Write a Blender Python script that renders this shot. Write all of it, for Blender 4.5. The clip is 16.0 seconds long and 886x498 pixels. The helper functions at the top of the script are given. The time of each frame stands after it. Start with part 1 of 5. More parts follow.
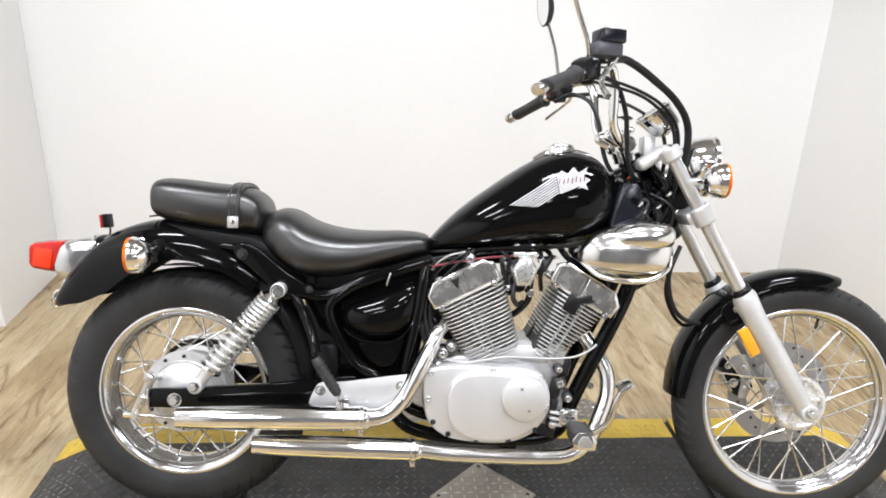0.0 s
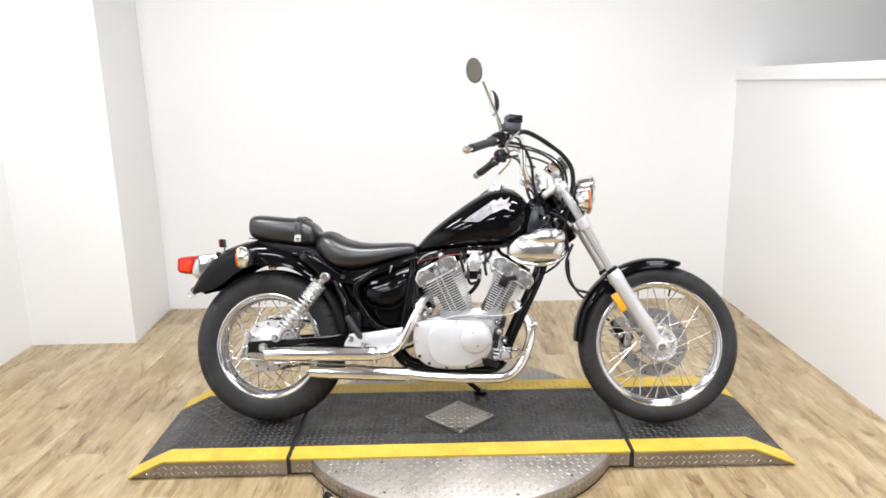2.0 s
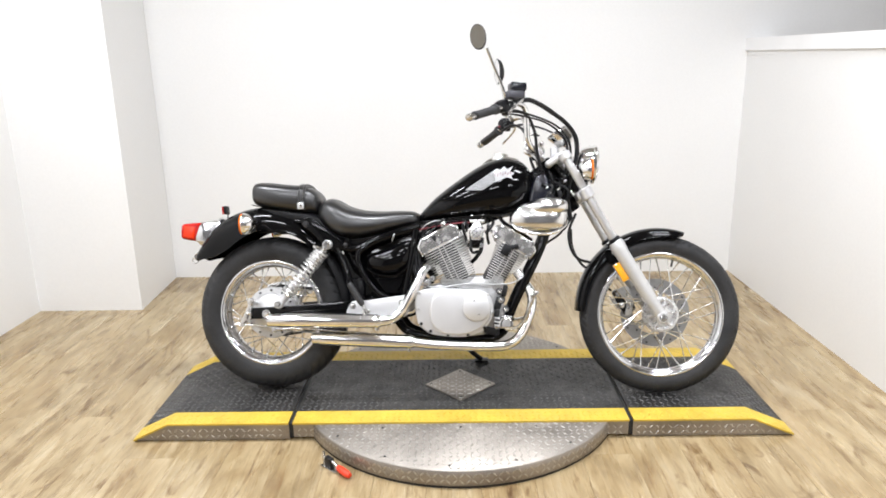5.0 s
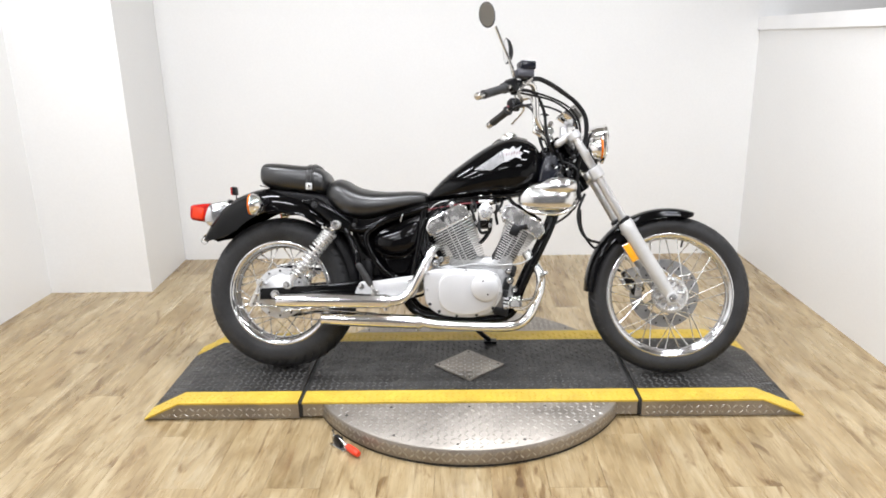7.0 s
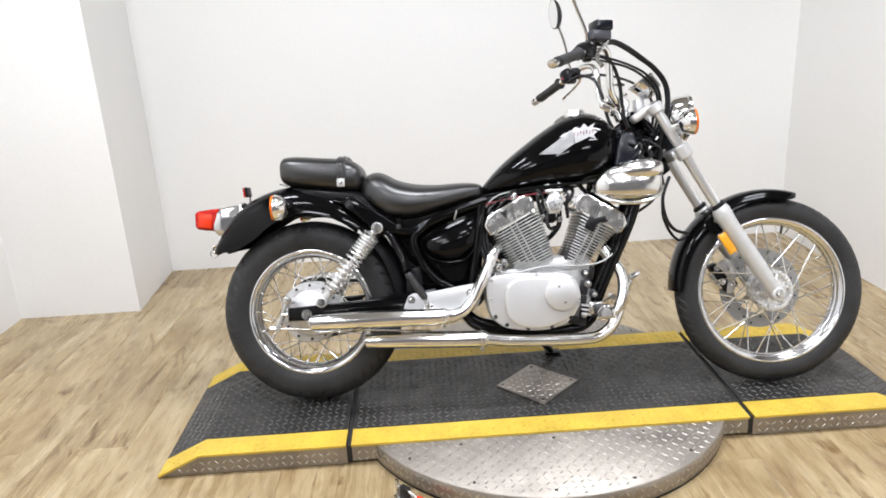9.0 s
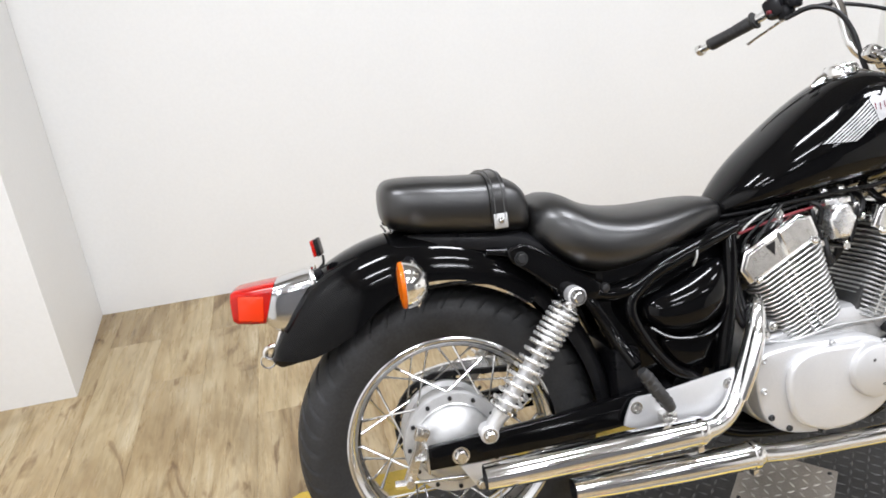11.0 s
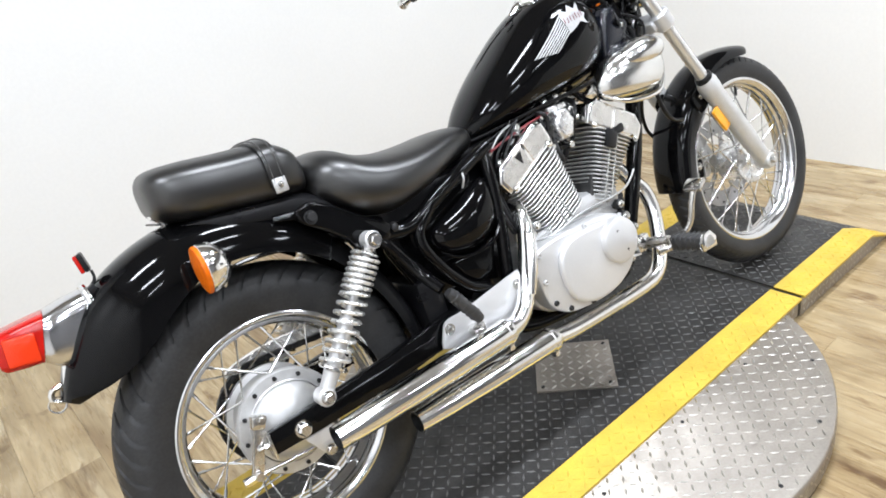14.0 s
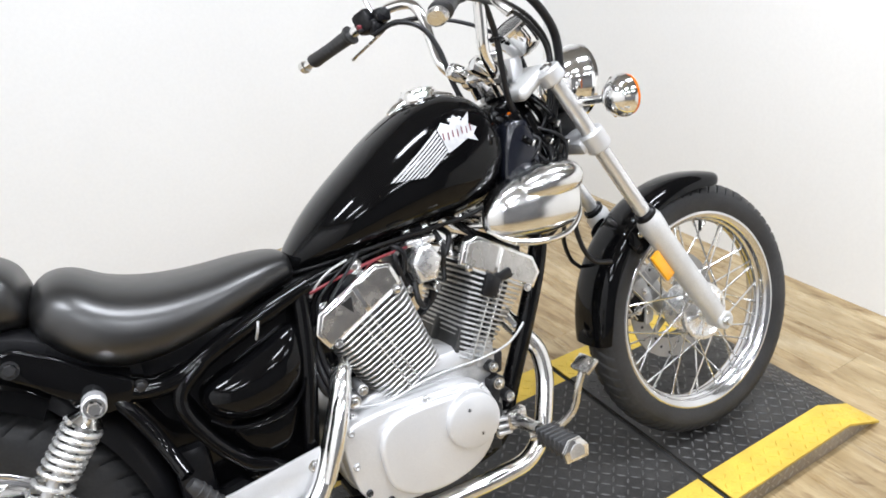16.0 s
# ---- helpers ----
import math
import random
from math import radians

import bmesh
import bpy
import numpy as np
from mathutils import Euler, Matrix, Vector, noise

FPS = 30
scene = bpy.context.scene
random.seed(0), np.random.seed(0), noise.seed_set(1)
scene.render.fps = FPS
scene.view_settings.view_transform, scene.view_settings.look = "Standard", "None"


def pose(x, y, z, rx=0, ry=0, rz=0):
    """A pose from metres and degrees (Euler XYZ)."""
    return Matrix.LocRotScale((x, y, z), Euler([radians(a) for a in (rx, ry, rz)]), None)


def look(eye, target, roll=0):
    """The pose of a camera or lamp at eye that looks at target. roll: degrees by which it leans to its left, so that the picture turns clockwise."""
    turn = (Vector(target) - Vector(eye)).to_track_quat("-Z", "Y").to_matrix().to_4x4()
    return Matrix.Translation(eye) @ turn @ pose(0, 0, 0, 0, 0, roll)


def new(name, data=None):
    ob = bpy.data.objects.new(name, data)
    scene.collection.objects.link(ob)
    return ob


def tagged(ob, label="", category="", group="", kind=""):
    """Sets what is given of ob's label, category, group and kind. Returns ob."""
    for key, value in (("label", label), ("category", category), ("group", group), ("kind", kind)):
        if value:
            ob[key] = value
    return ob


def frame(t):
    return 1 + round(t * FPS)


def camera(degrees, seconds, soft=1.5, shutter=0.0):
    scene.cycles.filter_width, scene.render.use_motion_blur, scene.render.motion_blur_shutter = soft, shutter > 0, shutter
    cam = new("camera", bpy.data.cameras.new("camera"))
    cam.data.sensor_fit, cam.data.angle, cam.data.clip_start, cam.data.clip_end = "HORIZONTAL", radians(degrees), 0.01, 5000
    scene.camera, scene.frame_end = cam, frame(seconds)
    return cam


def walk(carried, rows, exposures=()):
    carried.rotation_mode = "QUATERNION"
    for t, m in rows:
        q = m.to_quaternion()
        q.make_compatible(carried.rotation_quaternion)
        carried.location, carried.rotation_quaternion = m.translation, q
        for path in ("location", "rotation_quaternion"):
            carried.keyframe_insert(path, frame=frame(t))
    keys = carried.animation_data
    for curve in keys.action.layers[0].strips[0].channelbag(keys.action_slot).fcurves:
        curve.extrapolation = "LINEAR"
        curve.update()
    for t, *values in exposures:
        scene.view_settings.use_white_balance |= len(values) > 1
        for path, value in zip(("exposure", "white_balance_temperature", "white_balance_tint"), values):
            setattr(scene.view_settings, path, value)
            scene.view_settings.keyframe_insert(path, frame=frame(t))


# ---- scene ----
cam = camera(64.2, 16.0, soft=1.75)
PATH = [
    (0, (0.516, -1.493, 1.327), (0.662, 0.375, 0.626), 2.0),
    (0.5, (0.593, -1.869, 1.352), (0.66, 0.035, 0.742), 0.7),
    (1, (0.628, -2.16, 1.369), (0.696, -0.237, 0.824), 1.0),
    (1.5, (0.674, -2.433, 1.353), (0.687, -0.503, 0.828), 0.6),
    (2, (0.715, -2.585, 1.371), (0.712, -0.638, 0.913), -1.3),
    (2.5, (0.711, -2.623, 1.372), (0.693, -0.679, 0.904), -1.1),
    (3, (0.717, -2.605, 1.357), (0.698, -0.676, 0.83), -1.0),
    (3.5, (0.738, -2.591, 1.36), (0.718, -0.665, 0.822), -0.6),
    (4, (0.746, -2.595, 1.35), (0.709, -0.67, 0.811), -0.4),
    (4.2, (0.744, -2.593, 1.349), (0.72, -0.664, 0.822), -0.9),
    (6.5, (0.734, -2.591, 1.338), (0.697, -0.664, 0.802), -1.0),
    (7, (0.735, -2.591, 1.329), (0.684, -0.674, 0.762), -1.2),
    (7.5, (0.731, -2.581, 1.321), (0.688, -0.682, 0.693), -1.7),
    (8, (0.71, -2.513, 1.31), (0.632, -0.628, 0.645), -2.4),
    (8.5, (0.56, -2.345, 1.294), (0.573, -0.419, 0.757), -3.7),
    (9, (0.408, -2.154, 1.266), (0.458, -0.249, 0.659), -3.2),
    (9.5, (0.278, -1.789, 1.293), (0.198, 0.132, 0.743), -3.2),
    (9.7, (0.203, -1.675, 1.259), (0.074, 0.208, 0.597), -3.8),
    (11.8, (-0.352, -0.91, 1.269), (0.387, 0.704, 0.348), -5.4),
    (12, (-0.384, -0.923, 1.235), (0.391, 0.626, 0.235), -5.2),
    (12.5, (-0.427, -0.965, 1.171), (0.322, 0.594, 0.166), -9.2),
    (13, (-0.392, -0.999, 1.165), (0.554, 0.479, 0.205), -7.8),
    (13.5, (-0.346, -1.029, 1.187), (0.698, 0.414, 0.277), -9.7),
    (14, (-0.331, -1.039, 1.204), (0.716, 0.417, 0.32), -10.3),
    (14.5, (-0.314, -1.052, 1.224), (0.77, 0.394, 0.367), -9.9),
    (15, (-0.203, -1.035, 1.228), (0.857, 0.456, 0.419), -11.4),
    (15.5, (0.076, -1.049, 1.308), (0.986, 0.539, 0.503), -5.5),
    (16, (0.285, -0.965, 1.278), (1.194, 0.586, 0.402), -3.4),
]
walk(cam, [(t, look(eye, target, roll)) for t, eye, target, roll in PATH], ((0.0, -0.02, 6500, 10), (1.5, 0.0, 6500, 10), (3.0, 0.0, 6500, 10), (4.0, 0.0, 6500, 10), (7.0, -0.1, 6500, 10), (9.5, -0.15, 6450, 10), (12.5, -0.06, 6450, 10), (14.0, 0.0, 6250, 8), (16.0, -0.03, 6300, 9)))

# ---- world and lamps ----
world = bpy.data.worlds.new("world")
scene.world = world
world.use_nodes = True
world.node_tree.nodes["Background"].inputs[0].default_value = (0.9, 0.95, 1.0, 1)
world.node_tree.nodes["Background"].inputs[1].default_value = 0.05

CEILING = 2.9
LAMPS = [(-0.8, -0.25), (0.7, -0.25), (2.0, -0.25), (-0.8, -1.9), (0.7, -1.9), (2.2, -1.9), (-0.8, -3.6), (0.7, -3.6), (2.2, -3.6)]
LAMP_POWER = 31.0
for lx, ly in LAMPS:
    lamp = bpy.data.lights.new("panel_lamp", "AREA")
    lamp.shape, lamp.size, lamp.size_y = "RECTANGLE", 0.60, 0.20
    lamp.energy, lamp.color = LAMP_POWER * (1.25 if ly > -1 else 0.9 if ly > -3 else 0.7), (0.925, 0.945, 1.0)
    new("panel_lamp", lamp).matrix_world = pose(lx, ly, CEILING - 0.075, 0, 0, 0)


# ---- materials ----
def material(name, color, rough=0.5, metal=0.0, coat=0.0, grain=0.0, grain_scale=300.0, wear=0.0, wear_scale=6.0, bump=0.0, bump_scale=200.0, rough_vary=0.0, sheen=0.0, ior=1.5, random=0.0, voronoi=False, transmission=0.0, emission=0.0, spec=0.5):
    m = bpy.data.materials.new(name)
    m.use_nodes = True
    n, link = m.node_tree.nodes, m.node_tree.links.new
    b = n["Principled BSDF"]
    b.inputs["Base Color"].default_value = (*color, 1)
    b.inputs["Roughness"].default_value = rough
    b.inputs["Metallic"].default_value = metal
    b.inputs["Coat Weight"].default_value = coat
    b.inputs["Coat Roughness"].default_value = 0.04
    b.inputs["IOR"].default_value = ior
    b.inputs["Specular IOR Level"].default_value = spec
    b.inputs["Sheen Weight"].default_value = sheen
    b.inputs["Transmission Weight"].default_value = transmission
    if emission:
        b.inputs["Emission Color"].default_value = (*color, 1)
        b.inputs["Emission Strength"].default_value = emission
    co = n.new("ShaderNodeTexCoord")

    def noise_at(scale, detail=4.0):
        t = n.new("ShaderNodeTexNoise")
        t.inputs["Scale"].default_value, t.inputs["Detail"].default_value = scale, detail
        link(co.outputs["Object"], t.inputs["Vector"])
        return t.outputs["Fac"]

    def ramp(fac, low, high, a=0.35, z=0.65):
        r = n.new("ShaderNodeMapRange")
        r.inputs["From Min"].default_value, r.inputs["From Max"].default_value = a, z
        r.inputs["To Min"].default_value, r.inputs["To Max"].default_value = low, high
        link(fac, r.inputs["Value"])
        return r.outputs["Result"]

    def times(a, factor):
        x = n.new("ShaderNodeMix")
        x.data_type, x.blend_type = "RGBA", "MULTIPLY"
        x.inputs["Factor"].default_value = 1
        if a is None:
            x.inputs["A"].default_value = (*color, 1)
        else:
            link(a, x.inputs["A"])
        link(factor, x.inputs["B"])
        return x.outputs["Result"]

    tone = None
    if grain:
        tone = times(tone, ramp(noise_at(grain_scale), 1 - grain, 1 + grain))
    if wear:
        tone = times(tone, ramp(noise_at(wear_scale, 6.0), 1 - wear, 1 + wear))
    if random:
        info = n.new("ShaderNodeObjectInfo")
        tone = times(tone, ramp(info.outputs["Random"], 1 - random, 1 + random, 0, 1))
    if tone is not None:
        link(tone, b.inputs["Base Color"])
    if rough_vary:
        link(ramp(noise_at(wear_scale * 3, 5.0), rough, rough + rough_vary), b.inputs["Roughness"])
    if bump:
        bm_node = n.new("ShaderNodeBump")
        bm_node.inputs["Strength"].default_value, bm_node.inputs["Distance"].default_value = bump, 0.001
        if voronoi:
            t = n.new("ShaderNodeTexVoronoi")
            t.inputs["Scale"].default_value = bump_scale
            link(co.outputs["Object"], t.inputs["Vector"])
            link(t.outputs["Distance"], bm_node.inputs["Height"])
        else:
            link(noise_at(bump_scale, 3.0), bm_node.inputs["Height"])
        link(bm_node.outputs["Normal"], b.inputs["Normal"])
    return m


black_paint = material("black_paint", (0.0025, 0.0025, 0.0028), 0.07, spec=0.20, bump=0.02, bump_scale=120)
black_satin = material("black_satin", (0.008, 0.008, 0.009), 0.26, grain=0.2, bump=0.08, bump_scale=400, rough_vary=0.12, spec=0.2)
chrome = material("chrome", (0.86, 0.86, 0.855), 0.09, 1.0, wear=0.04, rough_vary=0.05)
rim_chrome = material("rim_chrome", (0.70, 0.705, 0.72), 0.10, 1.0, wear=0.08, wear_scale=12, rough_vary=0.08)
shell_chrome = material("shell_chrome", (0.76, 0.76, 0.75), 0.14, 1.0, wear=0.06, wear_scale=12, rough_vary=0.06)
pipe_chrome = material("pipe_chrome", (0.84, 0.84, 0.835), 0.13, 1.0, wear=0.05, wear_scale=10, rough_vary=0.06)
worn_chrome = material("worn_chrome", (0.68, 0.67, 0.65), 0.16, 1.0, wear=0.12, wear_scale=14, rough_vary=0.14)
silver_paint = material("silver_paint", (0.68, 0.68, 0.685), 0.36, 0.55, grain=0.05, grain_scale=900, wear=0.04, bump=0.05, bump_scale=700, rough_vary=0.08)
fork_silver = material("fork_silver", (0.58, 0.58, 0.575), 0.36, 0.35, grain=0.05, wear=0.05, wear_scale=10, rough_vary=0.1)
cast_metal = material("cast_metal", (0.50, 0.50, 0.50), 0.42, 0.8, grain=0.12, grain_scale=500, wear=0.15, wear_scale=20, bump=0.2, bump_scale=600, rough_vary=0.12)
fin_metal = material("fin_metal", (0.62, 0.62, 0.61), 0.34, 0.85, grain=0.1, wear=0.12, wear_scale=25, rough_vary=0.12)
dark_metal = material("dark_metal", (0.018, 0.018, 0.019), 0.42, 0.4, grain=0.2, wear=0.3, wear_scale=30, bump=0.15, bump_scale=500)
# cylinder core: shade of the gaps between the fins is in its dark colour
gap_shade_metal = material("gap_shade_metal", (0.06, 0.06, 0.06), 0.5, 0.5, grain=0.15, wear=0.2, wear_scale=25)
steel = material("steel", (0.66, 0.66, 0.65), 0.22, 1.0, wear=0.08, wear_scale=30)
slate_plastic = material("slate_plastic", (0.007, 0.008, 0.013), 0.18, grain=0.1, wear=0.1, wear_scale=20)
slate_body = material("slate_body", (0.055, 0.055, 0.066), 0.35, grain=0.08, wear=0.1, wear_scale=20)
rubber = material("rubber", (0.010, 0.010, 0.0105), 0.55, spec=0.3, grain=0.2, bump=0.15, bump_scale=500)
cable_black = material("cable_black", (0.007, 0.007, 0.008), 0.32, grain=0.1, spec=0.35)
leather = material("leather", (0.0040, 0.0039, 0.0040), 0.33, spec=0.9, grain=0.15, grain_scale=120, wear=0.10, wear_scale=9, bump=0.04, bump_scale=900, voronoi=True, rough_vary=0.03)
red_lens = material("red_lens", (0.40, 0.008, 0.004), 0.16, spec=0.35, wear=0.15, wear_scale=30)
orange_lens = material("orange_lens", (0.70, 0.038, 0.006), 0.2, spec=0.4, bump=0.25, bump_scale=400, voronoi=True)
rubber_grey = material("rubber_grey", (0.026, 0.026, 0.027), 0.5, grain=0.2, wear=0.2, wear_scale=30, bump=0.2, bump_scale=500)
strap_leather = material("strap_leather", (0.016, 0.0155, 0.015), 0.3, spec=0.5, grain=0.15, grain_scale=150, bump=0.1, bump_scale=600, voronoi=True)
stitch_grey = material("stitch_grey", (0.10, 0.10, 0.10), 0.6, grain=0.3, grain_scale=400)
rotor_steel = material("rotor_steel", (0.40, 0.40, 0.40), 0.32, 0.9, wear=0.12, wear_scale=20, rough_vary=0.1)
hub_silver = material("hub_silver", (0.60, 0.60, 0.60), 0.34, 0.6, grain=0.06, grain_scale=700, wear=0.1, wear_scale=18, bump=0.06, bump_scale=600, rough_vary=0.12)
fork_tube = material("fork_tube", (0.72, 0.72, 0.715), 0.24, 0.7, wear=0.04, wear_scale=5)
spring_metal = material("spring_metal", (0.80, 0.80, 0.79), 0.24, 0.75, wear=0.08, wear_scale=30, rough_vary=0.1)
bowl_metal = material("bowl_metal", (0.80, 0.80, 0.80), 0.22, 0.9, wear=0.08, wear_scale=30, rough_vary=0.12)
red_plastic = material("red_plastic", (0.78, 0.05, 0.016), 0.3, wear=0.1, wear_scale=30)
amber_lens = material("amber_lens", (0.66, 0.135, 0.003), 0.22, spec=0.3, wear=0.10, wear_scale=40, bump=0.3, bump_scale=350, voronoi=True)
amber_reflector = material("amber_reflector", (0.86, 0.38, 0.01), 0.18, coat=0.6, bump=0.3, bump_scale=500, voronoi=True)
clear_lens = material("clear_lens", (0.95, 0.95, 0.95), 0.03, transmission=1.0, ior=1.45)
mirror_glass = material("mirror_glass", (0.9, 0.9, 0.9), 0.01, 1.0)
emblem_silver = material("emblem_silver", (0.48, 0.48, 0.49), 0.45, 0.0, grain=0.12, grain_scale=60, spec=0.3)
emblem_red = material("emblem_red", (0.14, 0.012, 0.025), 0.3)
copper_red = material("copper_red", (0.16, 0.012, 0.02), 0.4)
white_paint = material("white_paint", (0.83, 0.83, 0.82), 0.5, grain=0.01, grain_scale=80, wear=0.012, wear_scale=1.3, bump=0.06, bump_scale=160)
trim_white = material("trim_white", (0.86, 0.86, 0.86), 0.35, wear=0.015)
ceiling_grey = material("ceiling_grey", (0.30, 0.295, 0.285), 0.8, grain=0.03, bump=0.1)
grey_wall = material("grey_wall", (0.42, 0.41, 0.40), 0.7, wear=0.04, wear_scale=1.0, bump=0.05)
unseen_wall_grey = material("unseen_wall_grey", (0.17, 0.17, 0.175), 0.7, wear=0.05, wear_scale=1.0, bump=0.05)
deck_black = material("deck_black", (0.0225, 0.0212, 0.0200), 0.36, spec=0.5, grain=0.25, grain_scale=160, wear=0.3, wear_scale=5, bump=0.3, bump_scale=350, rough_vary=0.2)
tread_black = material("tread_black", (0.095, 0.094, 0.092), 0.22, spec=0.6, grain=0.25, grain_scale=200, wear=0.35, wear_scale=6, rough_vary=0.2)
yellow_paint = material("yellow_paint", (0.62, 0.43, 0.055), 0.42, grain=0.06, grain_scale=250, wear=0.10, wear_scale=12, bump=0.2, bump_scale=300, rough_vary=0.15)
plate_alu = material("plate_alu", (0.345, 0.315, 0.28), 0.38, 0.85, grain=0.08, grain_scale=220, wear=0.16, wear_scale=5, bump=0.06, bump_scale=260, rough_vary=0.2)
tread_alu = material("tread_alu", (0.53, 0.505, 0.47), 0.28, 0.95, wear=0.1, wear_scale=8, rough_vary=0.12)
gap_black = material("gap_black", (0.012, 0.012, 0.012), 0.7, grain=0.1)


def floor_wood():
    m = bpy.data.materials.new("floor_wood")
    m.use_nodes = True
    n, link = m.node_tree.nodes, m.node_tree.links.new
    b = n["Principled BSDF"]
    co, info = n.new("ShaderNodeTexCoord"), n.new("ShaderNodeObjectInfo")
    shift = n.new("ShaderNodeVectorMath")
    shift.operation = "MULTIPLY_ADD"
    link(info.outputs["Random"], shift.inputs[0])
    shift.inputs[1].default_value = (37.0, 91.0, 11.0)
    link(co.outputs["Object"], shift.inputs[2])

    def layer(sx, sy, detail, rough, distortion=0.0):
        mp = n.new("ShaderNodeMapping")
        mp.inputs["Scale"].default_value = (sx, sy, 1)
        link(shift.outputs[0], mp.inputs["Vector"])
        t = n.new("ShaderNodeTexNoise")
        t.inputs["Scale"].default_value, t.inputs["Detail"].default_value = 1.0, detail
        t.inputs["Roughness"].default_value, t.inputs["Distortion"].default_value = rough, distortion
        link(mp.outputs["Vector"], t.inputs["Vector"])
        return t.outputs["Fac"]

    def ramp(fac, stops):
        r = n.new("ShaderNodeValToRGB")
        while len(r.color_ramp.elements) < len(stops):
            r.color_ramp.elements.new(0.5)
        for e, (at, c) in zip(r.color_ramp.elements, stops):
            e.position, e.color = at, (*c, 1)
        link(fac, r.inputs["Fac"])
        return r.outputs["Color"]

    def mix(kind, fac, a, c):
        x = n.new("ShaderNodeMix")
        x.data_type, x.blend_type = "RGBA", kind
        x.inputs["Factor"].default_value = fac
        link(a, x.inputs["A"])
        link(c, x.inputs["B"])
        return x.outputs["Result"]

    broad = ramp(layer(9, 1.5, 5, 0.62, 1.2), [(0.26, (0.225, 0.148, 0.075)), (0.42, (0.340, 0.256, 0.140)), (0.56, (0.428, 0.341, 0.205)), (0.74, (0.500, 0.427, 0.293))])
    fine = ramp(layer(70, 5, 7, 0.7, 0.8), [(0.32, (0.66, 0.62, 0.56)), (0.5, (1.0, 1.0, 1.0)), (0.7, (1.12, 1.12, 1.12))])
    tone = mix("MULTIPLY", 0.75, broad, fine)
    blotch = ramp(layer(5, 2.2, 4, 0.6, 1.6), [(0.30, (0.70, 0.65, 0.58)), (0.50, (1.02, 0.99, 0.95)), (0.75, (1.08, 1.09, 1.10))])
    tone = mix("MULTIPLY", 0.85, tone, blotch)
    board = ramp(info.outputs["Random"], [(0.0, (0.88, 0.86, 0.83)), (0.35, (1.0, 0.98, 0.95)), (0.7, (0.95, 0.95, 0.95)), (1.0, (1.07, 1.06, 1.03))])
    tone = mix("MULTIPLY", 1.0, tone, board)
    knots = ramp(layer(8, 2.4, 3, 0.55, 2.4), [(0.31, (0.34, 0.23, 0.13)), (0.41, (1, 1, 1))])
    tone = mix("MULTIPLY", 0.7, tone, knots)
    cracks = ramp(layer(42, 2.2, 6, 0.7, 1.6), [(0.33, (0.42, 0.32, 0.22)), (0.42, (1, 1, 1))])
    tone = mix("MULTIPLY", 0.6, tone, cracks)
    link(tone, b.inputs["Base Color"])
    rr = n.new("ShaderNodeMapRange")
    rr.inputs["To Min"].default_value, rr.inputs["To Max"].default_value = 0.20, 0.36
    link(layer(30, 3, 4, 0.6), rr.inputs["Value"])
    link(rr.outputs["Result"], b.inputs["Roughness"])
    bump = n.new("ShaderNodeBump")
    bump.inputs["Strength"].default_value, bump.inputs["Distance"].default_value = 0.25, 0.001
    link(layer(150, 5, 4, 0.6), bump.inputs["Height"])
    link(bump.outputs["Normal"], b.inputs["Normal"])
    return m


wood = floor_wood()
tyre_rubber = material("tyre_rubber", (0.023, 0.023, 0.024), 0.50, spec=0.35, grain=0.15, grain_scale=200, wear=0.25, wear_scale=12, bump=0.1, bump_scale=500)


# ---- building blocks ----
# how far tank, seats and yokes sit above the heights given for them, by height
BODY_RISE = ((0.56, 0.63, 0.70, 0.76, 0.82, 0.90, 0.96, 1.02, 1.08), (0.0, 0.010, 0.013, 0.017, 0.018, 0.024, 0.022, 0.010, 0.0))
RISE = {"on": False}


def part(name, bm, mat, parent=None, label="", sharp=38, at=None):
    """Links a bmesh as one mesh object, under parent where one is given."""
    if not bm.faces:
        raise ValueError(name)
    if RISE["on"]:
        for v in bm.verts:
            v.co.z += float(np.interp(v.co.z, *BODY_RISE))
    bmesh.ops.recalc_face_normals(bm, faces=bm.faces)
    for f in bm.faces:
        f.smooth = True
    for e in bm.edges:
        if len(e.link_faces) == 2 and e.calc_face_angle(0) > radians(sharp):
            e.smooth = False
    me = bpy.data.meshes.new(name)
    bm.to_mesh(me)
    bm.free()
    me.materials.append(mat)
    ob = new(name, me)
    ob.parent = parent
    if at is not None:
        ob.matrix_basis = at
    return tagged(ob, label)


def empty(name, m, label, category, group=""):
    ob = new(name)
    ob.empty_display_size = 0.1
    ob.matrix_basis = m
    return tagged(ob, label, category, group)


def V(*a):
    return Vector(a)


def add(bm, other):
    """Joins the second bmesh into the first."""
    me = bpy.data.meshes.new("joined")
    other.to_mesh(me)
    other.free()
    bm.from_mesh(me)
    bpy.data.meshes.remove(me)
    return bm


def box(sx, sy, sz, bevel=0.0, m=None, seg=2):
    bm = bmesh.new()
    bmesh.ops.create_cube(bm, size=1)
    bmesh.ops.scale(bm, vec=(sx, sy, sz), verts=bm.verts)
    if bevel:
        bmesh.ops.bevel(bm, geom=bm.edges[:], offset=bevel, segments=seg, profile=0.5, affect="EDGES")
    if m is not None:
        bmesh.ops.transform(bm, matrix=m, verts=bm.verts)
    return bm


